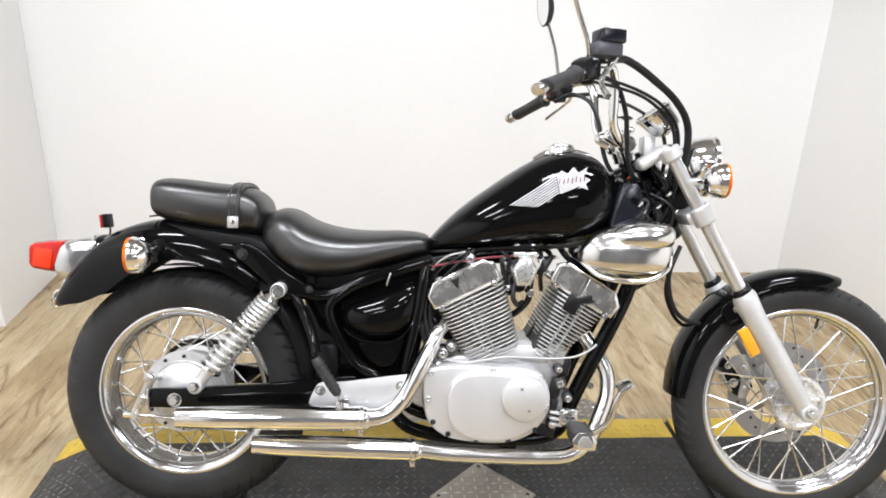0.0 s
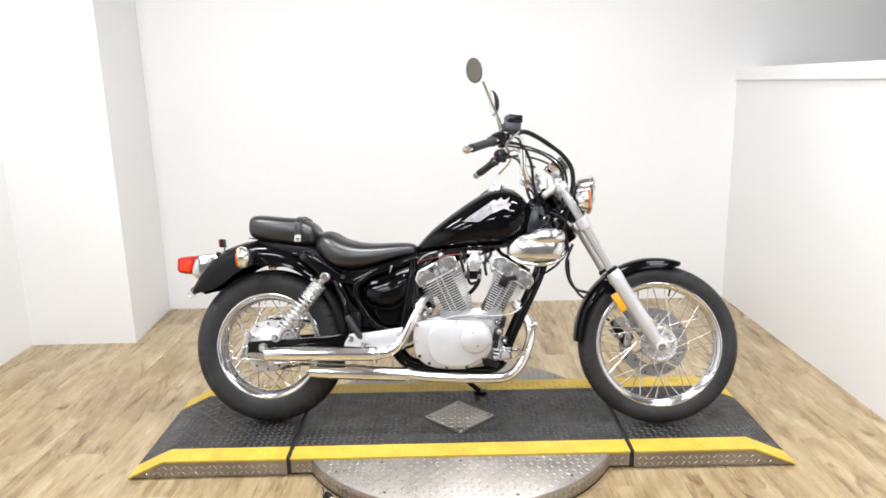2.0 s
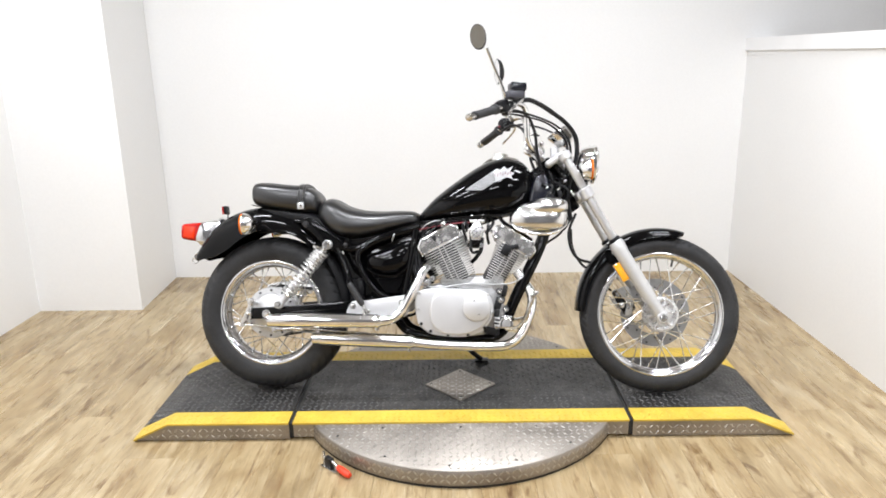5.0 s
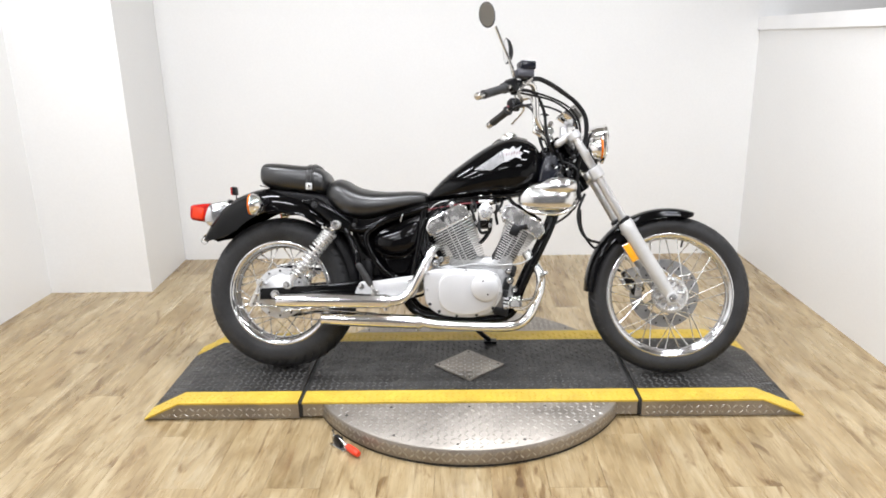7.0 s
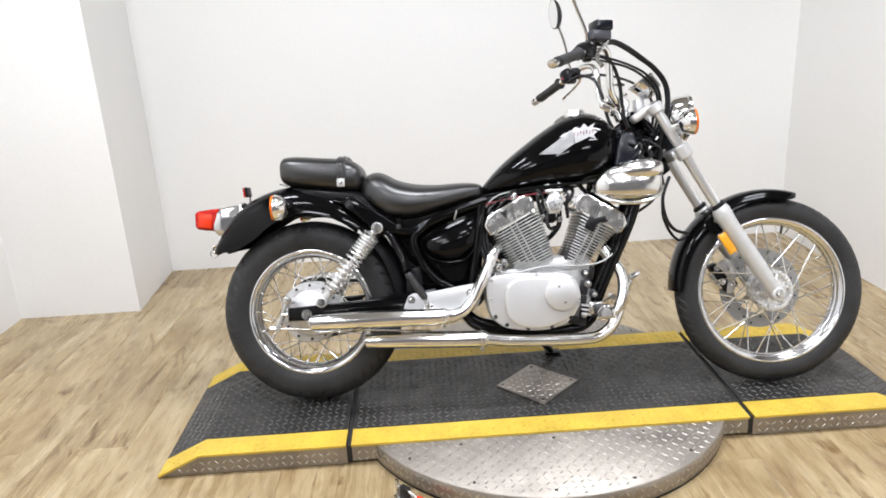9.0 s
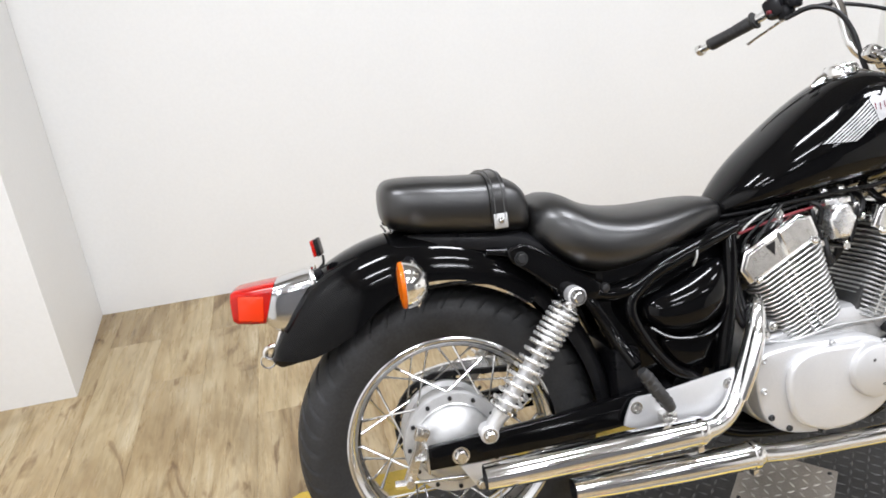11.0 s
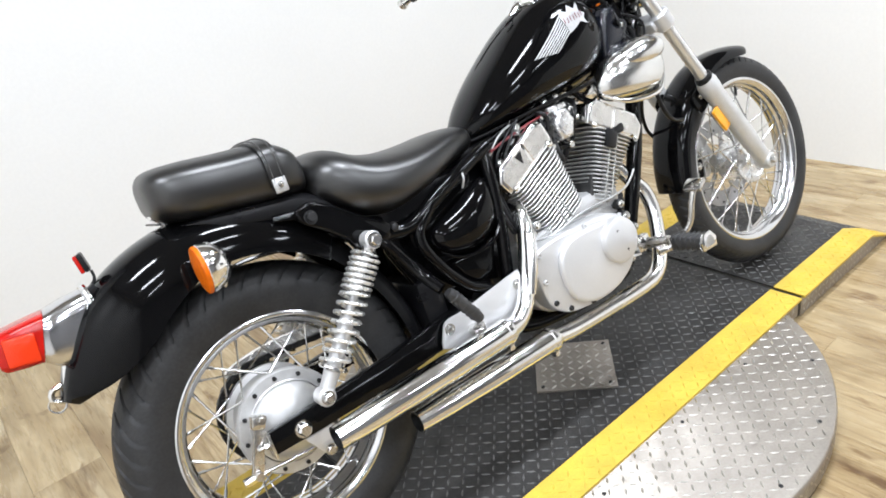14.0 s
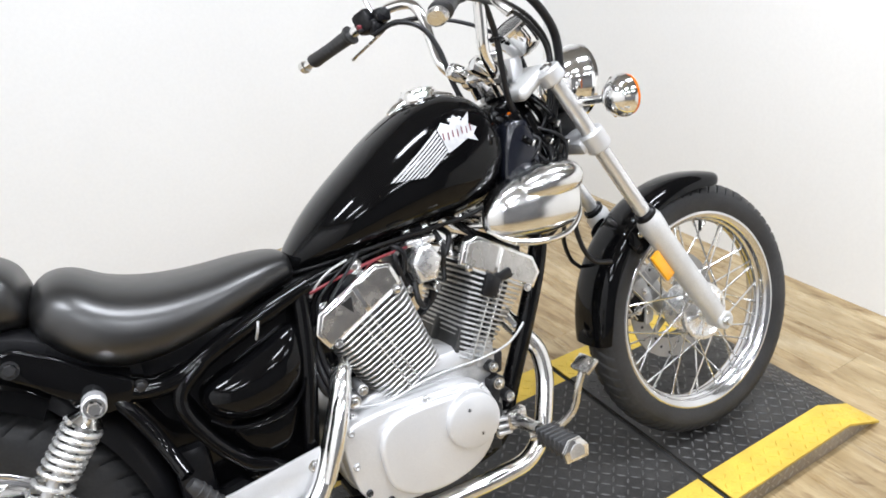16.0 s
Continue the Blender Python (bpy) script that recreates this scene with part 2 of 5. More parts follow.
def prism(outline, y0, y1, bevel=0.0, seg=2, m=None):
    """A plate with the outline given in x, z, from y0 to y1."""
    bm = bmesh.new()
    face = bm.faces.new([bm.verts.new((x, y0, z)) for x, z in outline])
    out = bmesh.ops.extrude_face_region(bm, geom=[face])
    bmesh.ops.translate(bm, vec=(0, y1 - y0, 0), verts=[v for v in out["geom"] if isinstance(v, bmesh.types.BMVert)])
    bmesh.ops.recalc_face_normals(bm, faces=bm.faces)
    if bevel:
        rim = [e for e in bm.edges if len(e.link_faces) == 2 and abs(e.verts[0].co.y - e.verts[1].co.y) < 1e-6]
        bmesh.ops.bevel(bm, geom=rim, offset=bevel, segments=seg, profile=0.5, affect="EDGES")
    if m is not None:
        bmesh.ops.transform(bm, matrix=m, verts=bm.verts)
    return bm


def rounded(outline, steps=4, pull=0.5):
    """Smooths a closed outline of x, z points."""
    pts = [Vector(p) for p in outline]
    out, count = [], len(pts)
    for i in range(count):
        p0, p1, p2, p3 = (pts[(i + k) % count] for k in (-1, 0, 1, 2))
        for s in range(steps):
            t = s / steps
            m1, m2 = (p2 - p0) * pull, (p3 - p1) * pull
            out.append(tuple((2 * t**3 - 3 * t**2 + 1) * p1 + (t**3 - 2 * t**2 + t) * m1 + (3 * t**2 - 2 * t**3) * p2 + (t**3 - t**2) * m2))
    return out


def spline(points, steps=6):
    """A smooth line through the points."""
    pts = [Vector(p) for p in points]
    pts = [2 * pts[0] - pts[1], *pts, 2 * pts[-1] - pts[-2]]
    out = []
    for i in range(1, len(pts) - 2):
        p0, p1, p2, p3 = pts[i - 1 : i + 3]
        for s in range(steps):
            t = s / steps
            out.append(0.5 * (2 * p1 + (p2 - p0) * t + (2 * p0 - 5 * p1 + 4 * p2 - p3) * t**2 + (3 * p1 - p0 - 3 * p2 + p3) * t**3))
    return out + [pts[-2]]


def bridge(bm, rings, closed=True, cap=True, loop=False):
    """Skins rings of points that all have the same count."""
    made = [[bm.verts.new(p) for p in ring] for ring in rings]
    count = len(made[0])
    pairs = list(zip(made, made[1:])) + ([(made[-1], made[0])] if loop else [])
    for a, b in pairs:
        for i in range(count if closed else count - 1):
            j = (i + 1) % count
            bm.faces.new((a[i], a[j], b[j], b[i]))
    if cap and not loop:
        bm.faces.new(made[0][::-1])
        bm.faces.new(made[-1])
    return bm


def tube(points, radius, seg=12, steps=6, smooth=True, cap=True, flat=1.0):
    """A round bar along a line; radius: one number, or one for each point."""
    line = spline(points, steps) if smooth and len(points) > 2 else [Vector(p) for p in points]
    if isinstance(radius, (int, float)):
        radii = [radius] * len(line)
    else:
        radii = np.interp(np.linspace(0, len(radius) - 1, len(line)), range(len(radius)), radius)
    rings, side = [], None
    for i, p in enumerate(line):
        way = (line[min(i + 1, len(line) - 1)] - line[max(i - 1, 0)]).normalized()
        if side is None:
            side = way.orthogonal().normalized()
        side = (side - way * side.dot(way)).normalized()
        other = way.cross(side)
        rings.append([p + float(radii[i]) * (math.cos(a) * side + flat * math.sin(a) * other) for a in np.linspace(0, 2 * math.pi, seg, endpoint=False)])
    return bridge(bmesh.new(), rings, cap=cap)


def lathe(profile, m=None, seg=32, loop=False, cap=False):
    """Turns (radius, along) points round the y axis."""
    rings = [[(r * math.cos(a), y, r * math.sin(a)) for a in np.linspace(0, 2 * math.pi, seg, endpoint=False)] for r, y in profile]
    bm = bridge(bmesh.new(), rings, cap=cap, loop=loop)
    if m is not None:
        bmesh.ops.transform(bm, matrix=m, verts=bm.verts)
    return bm


def aim(p0, p1):
    """A pose at p0 whose y axis points to p1."""
    return Matrix.Translation(p0) @ (Vector(p1) - Vector(p0)).to_track_quat("Y", "Z").to_matrix().to_4x4()


def rod(p0, p1, r, r1=None, seg=14, bevel=0.0):
    far = (Vector(p1) - Vector(p0)).length
    r1 = r if r1 is None else r1
    prof = [(1e-4, 0), (r - bevel, 0), (r, bevel), (r1, far - bevel), (r1 - bevel, far), (1e-4, far)] if bevel else [(1e-4, 0), (r, 0), (r1, far), (1e-4, far)]
    return lathe(prof, aim(p0, p1), seg)


def bolt(p, way, r=0.008, h=0.006):
    """A hexagon head with a washer."""
    bm = lathe([(1e-4, 0), (r * 1.35, 0), (r * 1.35, h * 0.25), (r, h * 0.25)], aim(p, Vector(p) + Vector(way)), 16)
    return add(bm, lathe([(r, h * 0.25), (r, h * 0.85), (r * 0.8, h), (1e-4, h)], aim(p, Vector(p) + Vector(way)), 6))


def loft(stations, count=28, power=2.4, flatten=0.0):
    """A body along x; a station is x, top, bottom, half width, and optionally the height share of the widest place."""
    rings = []
    for x, top, bottom, half, *rest in stations:
        belly = rest[0] if rest else 0.5
        mid = bottom + (top - bottom) * belly
        ring = []
        for a in np.linspace(0, 2 * math.pi, count, endpoint=False):
            c, s = math.cos(a), math.sin(a)
            y = half * math.copysign(abs(c) ** (2 / power), c)
            z = (top - mid if s > 0 else mid - bottom) * math.copysign(abs(s) ** (2 / power), s)
            ring.append((x, y, mid + z))
        rings.append(ring)
    return bridge(bmesh.new(), rings)


def stations(points, steps=5):
    return [tuple(p) for p in spline_any(points, steps)]


def spline_any(points, steps):
    pts = [np.array(p, float) for p in points]
    pts = [2 * pts[0] - pts[1], *pts, 2 * pts[-1] - pts[-2]]
    out = []
    for i in range(1, len(pts) - 2):
        p0, p1, p2, p3 = pts[i - 1 : i + 3]
        for s in range(steps):
            t = s / steps
            out.append(0.5 * (2 * p1 + (p2 - p0) * t + (2 * p0 - 5 * p1 + 4 * p2 - p3) * t**2 + (3 * p1 - p0 - 3 * p2 + p3) * t**3))
    return out + [pts[-2]]


def grooved_tyre(profile, pitches, slant, depth, inside, outside):
    """A tyre round the y axis with slanted tread grooves between two shares of its half width."""
    per = 8
    half = max(abs(y) for _, y in profile)
    rings = []
    dense = []
    for k in range(len(profile)):
        (r0, y0), (r1, y1) = profile[k], profile[(k + 1) % len(profile)]
        crown = min(r0, r1) > max(r for r, _ in profile) * 0.86
        for t in np.linspace(0, 1, 3 if crown else 1, endpoint=False):
            dense.append((r0 + (r1 - r0) * t, y0 + (y1 - y0) * t))
    top = max(r for r, _ in profile)
    for r, y in dense:
        share = abs(y) / half
        cut = r > top * 0.87 and inside < share < outside
        turn = slant * share**1.5 + (0.5 if y > 0 else 0.0)
        ring = []
        for i in range(pitches * per):
            a = 2 * math.pi * (i / per + turn) / pitches
            rr = r - (depth if cut and i % per == 0 else 0.0)
            ring.append((rr * math.cos(a), y, rr * math.sin(a)))
        rings.append(ring)
    return bridge(bmesh.new(), rings, cap=False, loop=True)


# ---- the bay: floor, walls, ceiling ----
def slab(name, corners, z0, z1, mat, label, category, bevel=0.0):
    """An upright piece with the plan given by its corners."""
    bm = bmesh.new()
    face = bm.faces.new([bm.verts.new((x, y, z0)) for x, y in corners])
    out = bmesh.ops.extrude_face_region(bm, geom=[face])
    bmesh.ops.translate(bm, vec=(0, 0, z1 - z0), verts=[v for v in out["geom"] if isinstance(v, bmesh.types.BMVert)])
    if bevel:
        bmesh.ops.recalc_face_normals(bm, faces=bm.faces)
        bmesh.ops.bevel(bm, geom=bm.edges[:], offset=bevel, segments=2, affect="EDGES")
    ob = part(name, bm, mat, None, label)
    return tagged(ob, category=category, kind="structure")


BACK = 1.735
RIGHT = ((2.485, BACK), (2.485, -3.6))
WEST, SOUTH, EAST = -1.62, -5.0, 4.6
floor = slab("floor", [(-2.0, -5.2), (4.8, -5.2), (4.8, BACK + 0.2), (-2.0, BACK + 0.2)], -0.12, -0.004, gap_black, "wood-look plank floor in light oak tones", "floor")
slab("wall_north", [(-1.75, BACK), (4.8, BACK), (4.8, BACK + 0.14), (-1.75, BACK + 0.14)], -0.004, CEILING, white_paint, "plain white painted back wall", "wall")
slab("wall_pier", [(-1.70, 1.13), (-1.01, 1.13), (-1.045, BACK - 0.002), (-1.70, BACK - 0.002)], -0.004, CEILING, white_paint, "white painted boxed-out pier in the corner", "wall")
slab("wall_west", [(-1.587, BACK), (-1.74, BACK), (-1.74, -5.0), (-1.587, -5.0)], -0.004, CEILING, white_paint, "plain white painted side wall", "wall")
# unseen closing wall, kept dark grey to darken reflections in chrome and paint
slab("wall_south", [(-1.95, -5.0), (4.8, -5.0), (4.8, -5.15), (-1.95, -5.15)], -0.004, CEILING, unseen_wall_grey, "plain dark grey unseen wall added behind the open bay to darken reflections", "wall")
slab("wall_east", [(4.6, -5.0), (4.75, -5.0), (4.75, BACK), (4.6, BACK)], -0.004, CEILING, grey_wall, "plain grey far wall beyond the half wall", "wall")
def sloped_wall(name, inner, outer, low, high, mat, label, category):
    """A wall along RIGHT between two heights, each given at its far and its near end."""
    bm = bmesh.new()
    rings = []
    for k, (x, y) in enumerate(RIGHT):
        rings.append([(x + inner, y, low[k]), (x + outer, y, low[k]), (x + outer, y, high[k]), (x + inner, y, high[k])])
    return tagged(part(name, bridge(bm, rings), mat, None, label), category=category, kind="structure")


sloped_wall("wall_half", 0.0, 0.12, (-0.004, -0.004), (1.35, 1.35), white_paint, "white painted half-height partition wall", "wall")
sloped_wall("trim_cap", -0.014, 0.135, (1.35, 1.35), (1.42, 1.42), trim_white, "white cap board on the half wall", "trim")
slab("ceiling", [(-1.95, -5.15), (4.8, -5.15), (4.8, BACK + 0.14), (-1.95, BACK + 0.14)], CEILING, CEILING + 0.1, ceiling_grey, "plain grey ceiling", "ceiling")

for lx, ly in LAMPS:
    light = empty("ceiling_light", pose(lx, ly, CEILING), "white rectangular panel light on the ceiling", "ceiling light", "ceiling lights")
    housing = box(0.66, 0.28, 0.06, 0.006, pose(0, 0, -0.03))
    part("housing", housing, trim_white, light)
    part("diffuser", box(0.60, 0.22, 0.006, 0.002, pose(0, 0, -0.063)), ceiling_grey, light, "pale plastic diffuser")

# ---- turntable, ramps and deck ----
DECK = 0.07


def lozenges(area, pitch, length, width, height, surface, keep=None, turn=0.0):
    """Raised lens-shaped bars in alternating directions over a rectangle x0, x1, y0, y1; surface maps x, y to a place and its two ways."""
    verts, faces = [], []
    x0, x1, y0, y1 = area
    for i in range(int((x1 - x0) / pitch)):
        for j in range(int((y1 - y0) / pitch)):
            cx, cy = x0 + (i + 0.5) * pitch, y0 + (j + 0.5) * pitch
            if keep and not keep(cx, cy):
                continue
            a = turn + (math.pi / 4 if (i + j) % 2 else -math.pi / 4)
            c, s = math.cos(a), math.sin(a)
            base = len(verts)
            for u, v, h in ((-1, 0, 0), (0, -1, 0), (1, 0, 0), (0, 1, 0), (-0.6, 0, 1), (0, -0.35, 1), (0.6, 0, 1), (0, 0.35, 1)):
                px, py = u * length / 2, v * width / 2
                verts.append(surface(cx + c * px - s * py, cy + s * px + c * py, h * height))
            faces += [tuple(base + k for k in f) for f in ((4, 5, 6, 7), (0, 1, 5, 4), (1, 2, 6, 5), (2, 3, 7, 6), (3, 0, 4, 7))]
    bm = bmesh.new()
    made = [bm.verts.new(v) for v in verts]
    for f in faces:
        bm.faces.new([made[k] for k in f])
    return bm


def deck_piece(name, x0, x1, tip, label):
    """A deck with painted edges; tip: where its sloping end meets the floor, or None."""
    thing = empty(name, pose(0, 0, 0), label, "ramp" if tip is not None else "platform", "turntable deck pieces")
    lo, hi = min(x0, x1), max(x0, x1)
    if tip is None:
        outline = [(lo, 0.012), (hi, 0.012), (hi, DECK), (lo, DECK)]
    elif tip < lo:
        outline = [(tip, 0.003), (hi, 0.003), (hi, DECK), (lo, DECK), (tip, 0.008)]
    else:
        outline = [(lo, 0.003), (tip, 0.003), (tip, 0.008), (hi, DECK), (lo, DECK)]
    part("body", prism(outline, -0.284, 0.340), plate_alu, thing, "aluminium tread plate side")

    def height(x):
        if tip is None or lo <= x <= hi:
            return DECK
        end = lo if tip < lo else hi
        return DECK + (0.008 - DECK) * (x - end) / (tip - end)

    a, b = (lo, hi) if tip is None else (min(lo, tip), max(hi, tip))
    knee = [] if tip is None else [lo if tip < lo else hi]
    xs = sorted([a, *knee, b])

    def sheet(y0, y1, lift, low=-0.002):
        return prism([(x, height(x) + lift) for x in xs] + [(x, height(x) + low) for x in reversed(xs)], y0, y1)

    part("mat", sheet(-0.205, 0.250, 0.003), deck_black, thing, "black ribbed tread surface")
    for y0, y1 in ((-0.293, -0.205), (0.250, 0.346)):
        part("stripe", sheet(y0, y1, 0.003, -0.004), yellow_paint, thing, "worn yellow safety stripe")
    surface = lambda x, y, h: (x, y, height(x) + 0.003 + h)
    kept = lambda x, y: not (name == "turntable_deck" and abs(x - 0.757) + abs(y) < 0.155)
    bars = part("tread_pattern", lozenges((a + 0.006, b - 0.006, -0.203, 0.248), 0.0232, 0.0225, 0.0056, 0.0022, surface, kept), tread_black, thing)
    tagged(bars, kind="stuff")
    for y0, y1 in ((-0.291, -0.207), (0.252, 0.344)):
        tagged(part("tread_pattern", lozenges((a + 0.006, b - 0.006, y0, y1), 0.0232, 0.0220, 0.0056, 0.0020, surface), yellow_paint, thing), kind="stuff")
    # tread on the near side plate
    flank = lambda x, y, h: (x, -0.284 - h, y)
    inside = lambda x, z: z < height(x) - 0.016
    tagged(part("tread_pattern", lozenges((a + 0.01, b - 0.01, 0.006, DECK), 0.0225, 0.020, 0.0056, 0.0013, flank, inside), tread_alu, thing), kind="stuff")
    return thing


deck_piece("rear_ramp", -0.310, 0.131, -0.442, "black tread ramp with yellow edges and bare metal side")
deck = deck_piece("turntable_deck", 0.147, 1.366, None, "black tread deck with yellow edges on the turntable")
deck_piece("front_ramp", 1.382, 1.813, 1.962, "black tread ramp with yellow edges beside the front wheel")

# black strips added to fill the dark gaps between the deck pieces
for x in (0.139, 1.374):
    part("edge_seal", box(0.0155, 0.622, 0.058, 0.001, pose(x, 0.028, 0.037)), gap_black, deck, "black strip added to fill the gap between deck pieces")

table = empty("turntable", pose(0.757, 0.016, 0), "round aluminium tread plate turntable on the floor", "turntable")
R_TABLE, Z_TABLE = 0.614, 0.0655
part("disc", lathe([(1e-4, 0.007), (R_TABLE - 0.003, 0.007), (R_TABLE, 0.010), (R_TABLE, Z_TABLE - 0.004), (R_TABLE - 0.004, Z_TABLE), (1e-4, Z_TABLE)], pose(0, 0, 0, 90), 96), plate_alu, table, sharp=60)
part("skid_ring", lathe([(R_TABLE - 0.03, 0.0), (R_TABLE - 0.002, 0.0), (R_TABLE - 0.002, 0.008), (R_TABLE - 0.03, 0.008)], pose(0, 0, 0, 90), 96, loop=True), gap_black, table, "dark rubber foot ring")
top = lambda x, y, h: (x, y, Z_TABLE + h)
ring_keep = lambda x, y: math.hypot(x, y) < R_TABLE - 0.012 and not -0.312 < y < 0.332
tagged(part("tread_pattern", lozenges((-0.611, 0.611, -0.611, 0.611), 0.0235, 0.021, 0.0058, 0.0014, top, ring_keep), tread_alu, table), kind="stuff")
around = lambda a, z, h: ((R_TABLE + h) * math.cos(a / R_TABLE), (R_TABLE + h) * math.sin(a / R_TABLE), z)
tagged(part("tread_pattern", lozenges((0, 2 * math.pi * R_TABLE, 0.014, Z_TABLE - 0.001), 0.0215, 0.024, 0.007, 0.0012, around), tread_alu, table), kind="stuff")
for a in (-28, -50, -72, -94, -116, -138, -152, 40, 90, 140):
    part("rivet", lathe([(0.0048, 0), (0.0042, 0.0015), (1e-4, 0.002)], pose(0.583 * math.cos(radians(a)), 0.583 * math.sin(radians(a)), Z_TABLE, 90), 12), dark_metal, table)
for x in (-0.28, 0.0, 0.27):
    part("rivet", lathe([(0.0048, 0), (0.0042, 0.0015), (1e-4, 0.002)], pose(x, -0.335, Z_TABLE, 90), 12), dark_metal, table)

hatch = empty("cover_plate", pose(0.761, 0, DECK + 0.003, 0, 0, 45), "square bare aluminium tread plate screwed on the deck", "plate")
part("sheet", box(0.198, 0.198, 0.006, 0.001, pose(0, 0, 0.003)), plate_alu, hatch)
tagged(part("tread_pattern", lozenges((-0.097, 0.097, -0.097, 0.097), 0.0235, 0.021, 0.0058, 0.0014, lambda x, y, h: (x, y, 0.006 + h)), tread_alu, hatch), kind="stuff")
for sx in (-1, 1):
    for sy in (-1, 1):
        part("screw", lathe([(0.005, 0), (0.0045, 0.002), (1e-4, 0.003)], pose(sx * 0.083, sy * 0.083, 0.006, 90), 12), dark_metal, hatch)

clamp = empty("toggle_clamp", pose(0.312, -0.474, 0.0, 0, 0, -42), "small steel toggle clamp with red grip on the floor", "clamp")
part("base", box(0.075, 0.030, 0.006, 0.001, pose(0, 0, 0.004)), steel, clamp)
part("lever", tube([(-0.04, 0, 0.03), (-0.01, 0, 0.036), (0.03, 0, 0.026), (0.05, 0, 0.02)], 0.005, 10), steel, clamp)
part("link_plate", box(0.03, 0.018, 0.036, 0.003, pose(-0.005, 0, 0.024)), dark_metal, clamp)
part("spindle", rod((-0.035, 0, 0.010), (-0.035, 0, 0.052), 0.005), steel, clamp)
part("grip", tube([(0.040, 0, 0.022), (0.055, 0, 0.0195), (0.085, 0, 0.016), (0.1, 0, 0.0155)], [0.009, 0.012, 0.0125, 0.009], 12), red_plastic, clamp, "red dipped grip")


# ---- floor boards ----
BOARD_W, BOARD_L = 0.178, 1.22
board_meshes = {}


def board_mesh(length):
    key = round(length, 3)
    if key not in board_meshes:
        bm = box(BOARD_W - 0.0005, key - 0.0005, 0.006, 0.0003, pose(0, 0, -0.003), 1)
        me = bpy.data.meshes.new("plank")
        bm.to_mesh(me)
        bm.free()
        me.materials.append(wood)
        board_meshes[key] = me
    return board_meshes[key]


def lay_boards():
    rng = random.Random(5)
    columns = int((4.7 + 1.85) / BOARD_W)
    for i in range(columns + 1):
        x = -1.85 + (i + 0.5) * BOARD_W
        y = BACK - rng.choice((0.305, 0.61, 0.915, 1.22))
        top = BACK
        while top > -4.95:
            low = max(y, -5.0)
            plank = new("plank", board_mesh(top - low))
            plank.parent = floor
            plank.matrix_basis = pose(x, (top + low) / 2, 0)
            top, y = low, low - BOARD_L


lay_boards()

# ---- motorcycle; x ahead from the rear axle, y to its left, z up its middle plane ----
bike = empty("motorcycle", pose(0.017, -0.006, DECK + 0.008) @ pose(0, 0, 0, 0, 0, -3.28) @ pose(0, 0, 0, -15.9) @ Matrix.Scale(0.985, 4), "black cruiser motorcycle with chrome trim leaning on its side stand", "motorcycle")
REAR, FRONT = V(0.0, 0, 0.306), V(1.534, 0, 0.309)


def wheel(name, centre, tyre_profile, rim_profile, spokes, hub_r, hub_y, rim_r, tread, label):
    at = Matrix.Translation(centre)
    if name == "rear_wheel":
        hub = lathe([(0.078, -0.060), (0.080, -0.058), (0.099, -0.056), (0.102, -0.052), (0.102, -0.046), (0.092, -0.042), (0.086, 0.030), (0.097, 0.034), (0.097, 0.044), (0.05, 0.047), (1e-4, 0.05)], None, 48)
    else:
        hub = lathe([(1e-4, -0.05), (0.018, -0.05), (0.023, -0.040), (0.048, -0.034), (0.056, -0.036), (0.061, -0.043), (0.068, -0.042), (0.070, -0.036), (0.068, -0.030), (0.036, -0.026), (0.028, 0.0), (0.034, 0.026), (0.058, 0.031), (0.058, 0.038), (0.03, 0.043), (1e-4, 0.045)], None, 48)
    w = part(name, hub, hub_silver if name == "rear_wheel" else bowl_metal, bike, label, at=at)
    for k in range(6 if name == "front_wheel" else 0):
        a = 2 * math.pi * k / 6 + 0.2
        part("hub_rib", box(0.036, 0.010, 0.007, 0.002, pose(0, 0, 0, 0, -math.degrees(a), 0) @ pose(0.037, -0.0385, 0)), bowl_metal, w)
    for k in range(12 if name == "rear_wheel" else 0):
        a = 2 * math.pi * k / 12
        part("hub_bolt", lathe([(1e-4, -0.061), (0.0044, -0.061), (0.0044, -0.055)], pose(0.090 * math.cos(a), 0, 0.090 * math.sin(a)), 8), dark_metal, w)
    part("tyre", grooved_tyre(tyre_profile, *tread), tyre_rubber, w, "black rubber tyre with slanted grooves", sharp=50)
    part("rim", lathe(rim_profile, None, 120, loop=True), rim_chrome, w, "polished chrome rim", sharp=60)
    for side in (-1, 1):
        for k in range(spokes // 2):
            lean = 1 if k % 2 else -1
            a0 = 2 * math.pi * (k + (0.5 if side > 0 else 0)) / (spokes // 2)
            a1 = a0 + lean * radians(38 if name == "front_wheel" else 34)
            p0 = V(hub_r * math.cos(a1), side * hub_y + lean * 0.003, hub_r * math.sin(a1))
            a2 = a0 - lean * radians(2)
            p1 = V(rim_r * math.cos(a2), side * 0.006, rim_r * math.sin(a2))
            bm = rod(p0, p1, 0.0021, seg=6)
            tip = p1 + (p0 - p1).normalized() * 0.016
            add(bm, rod(tip, p1, 0.0032, seg=6))
            part("spoke", bm, steel, w)
    return w


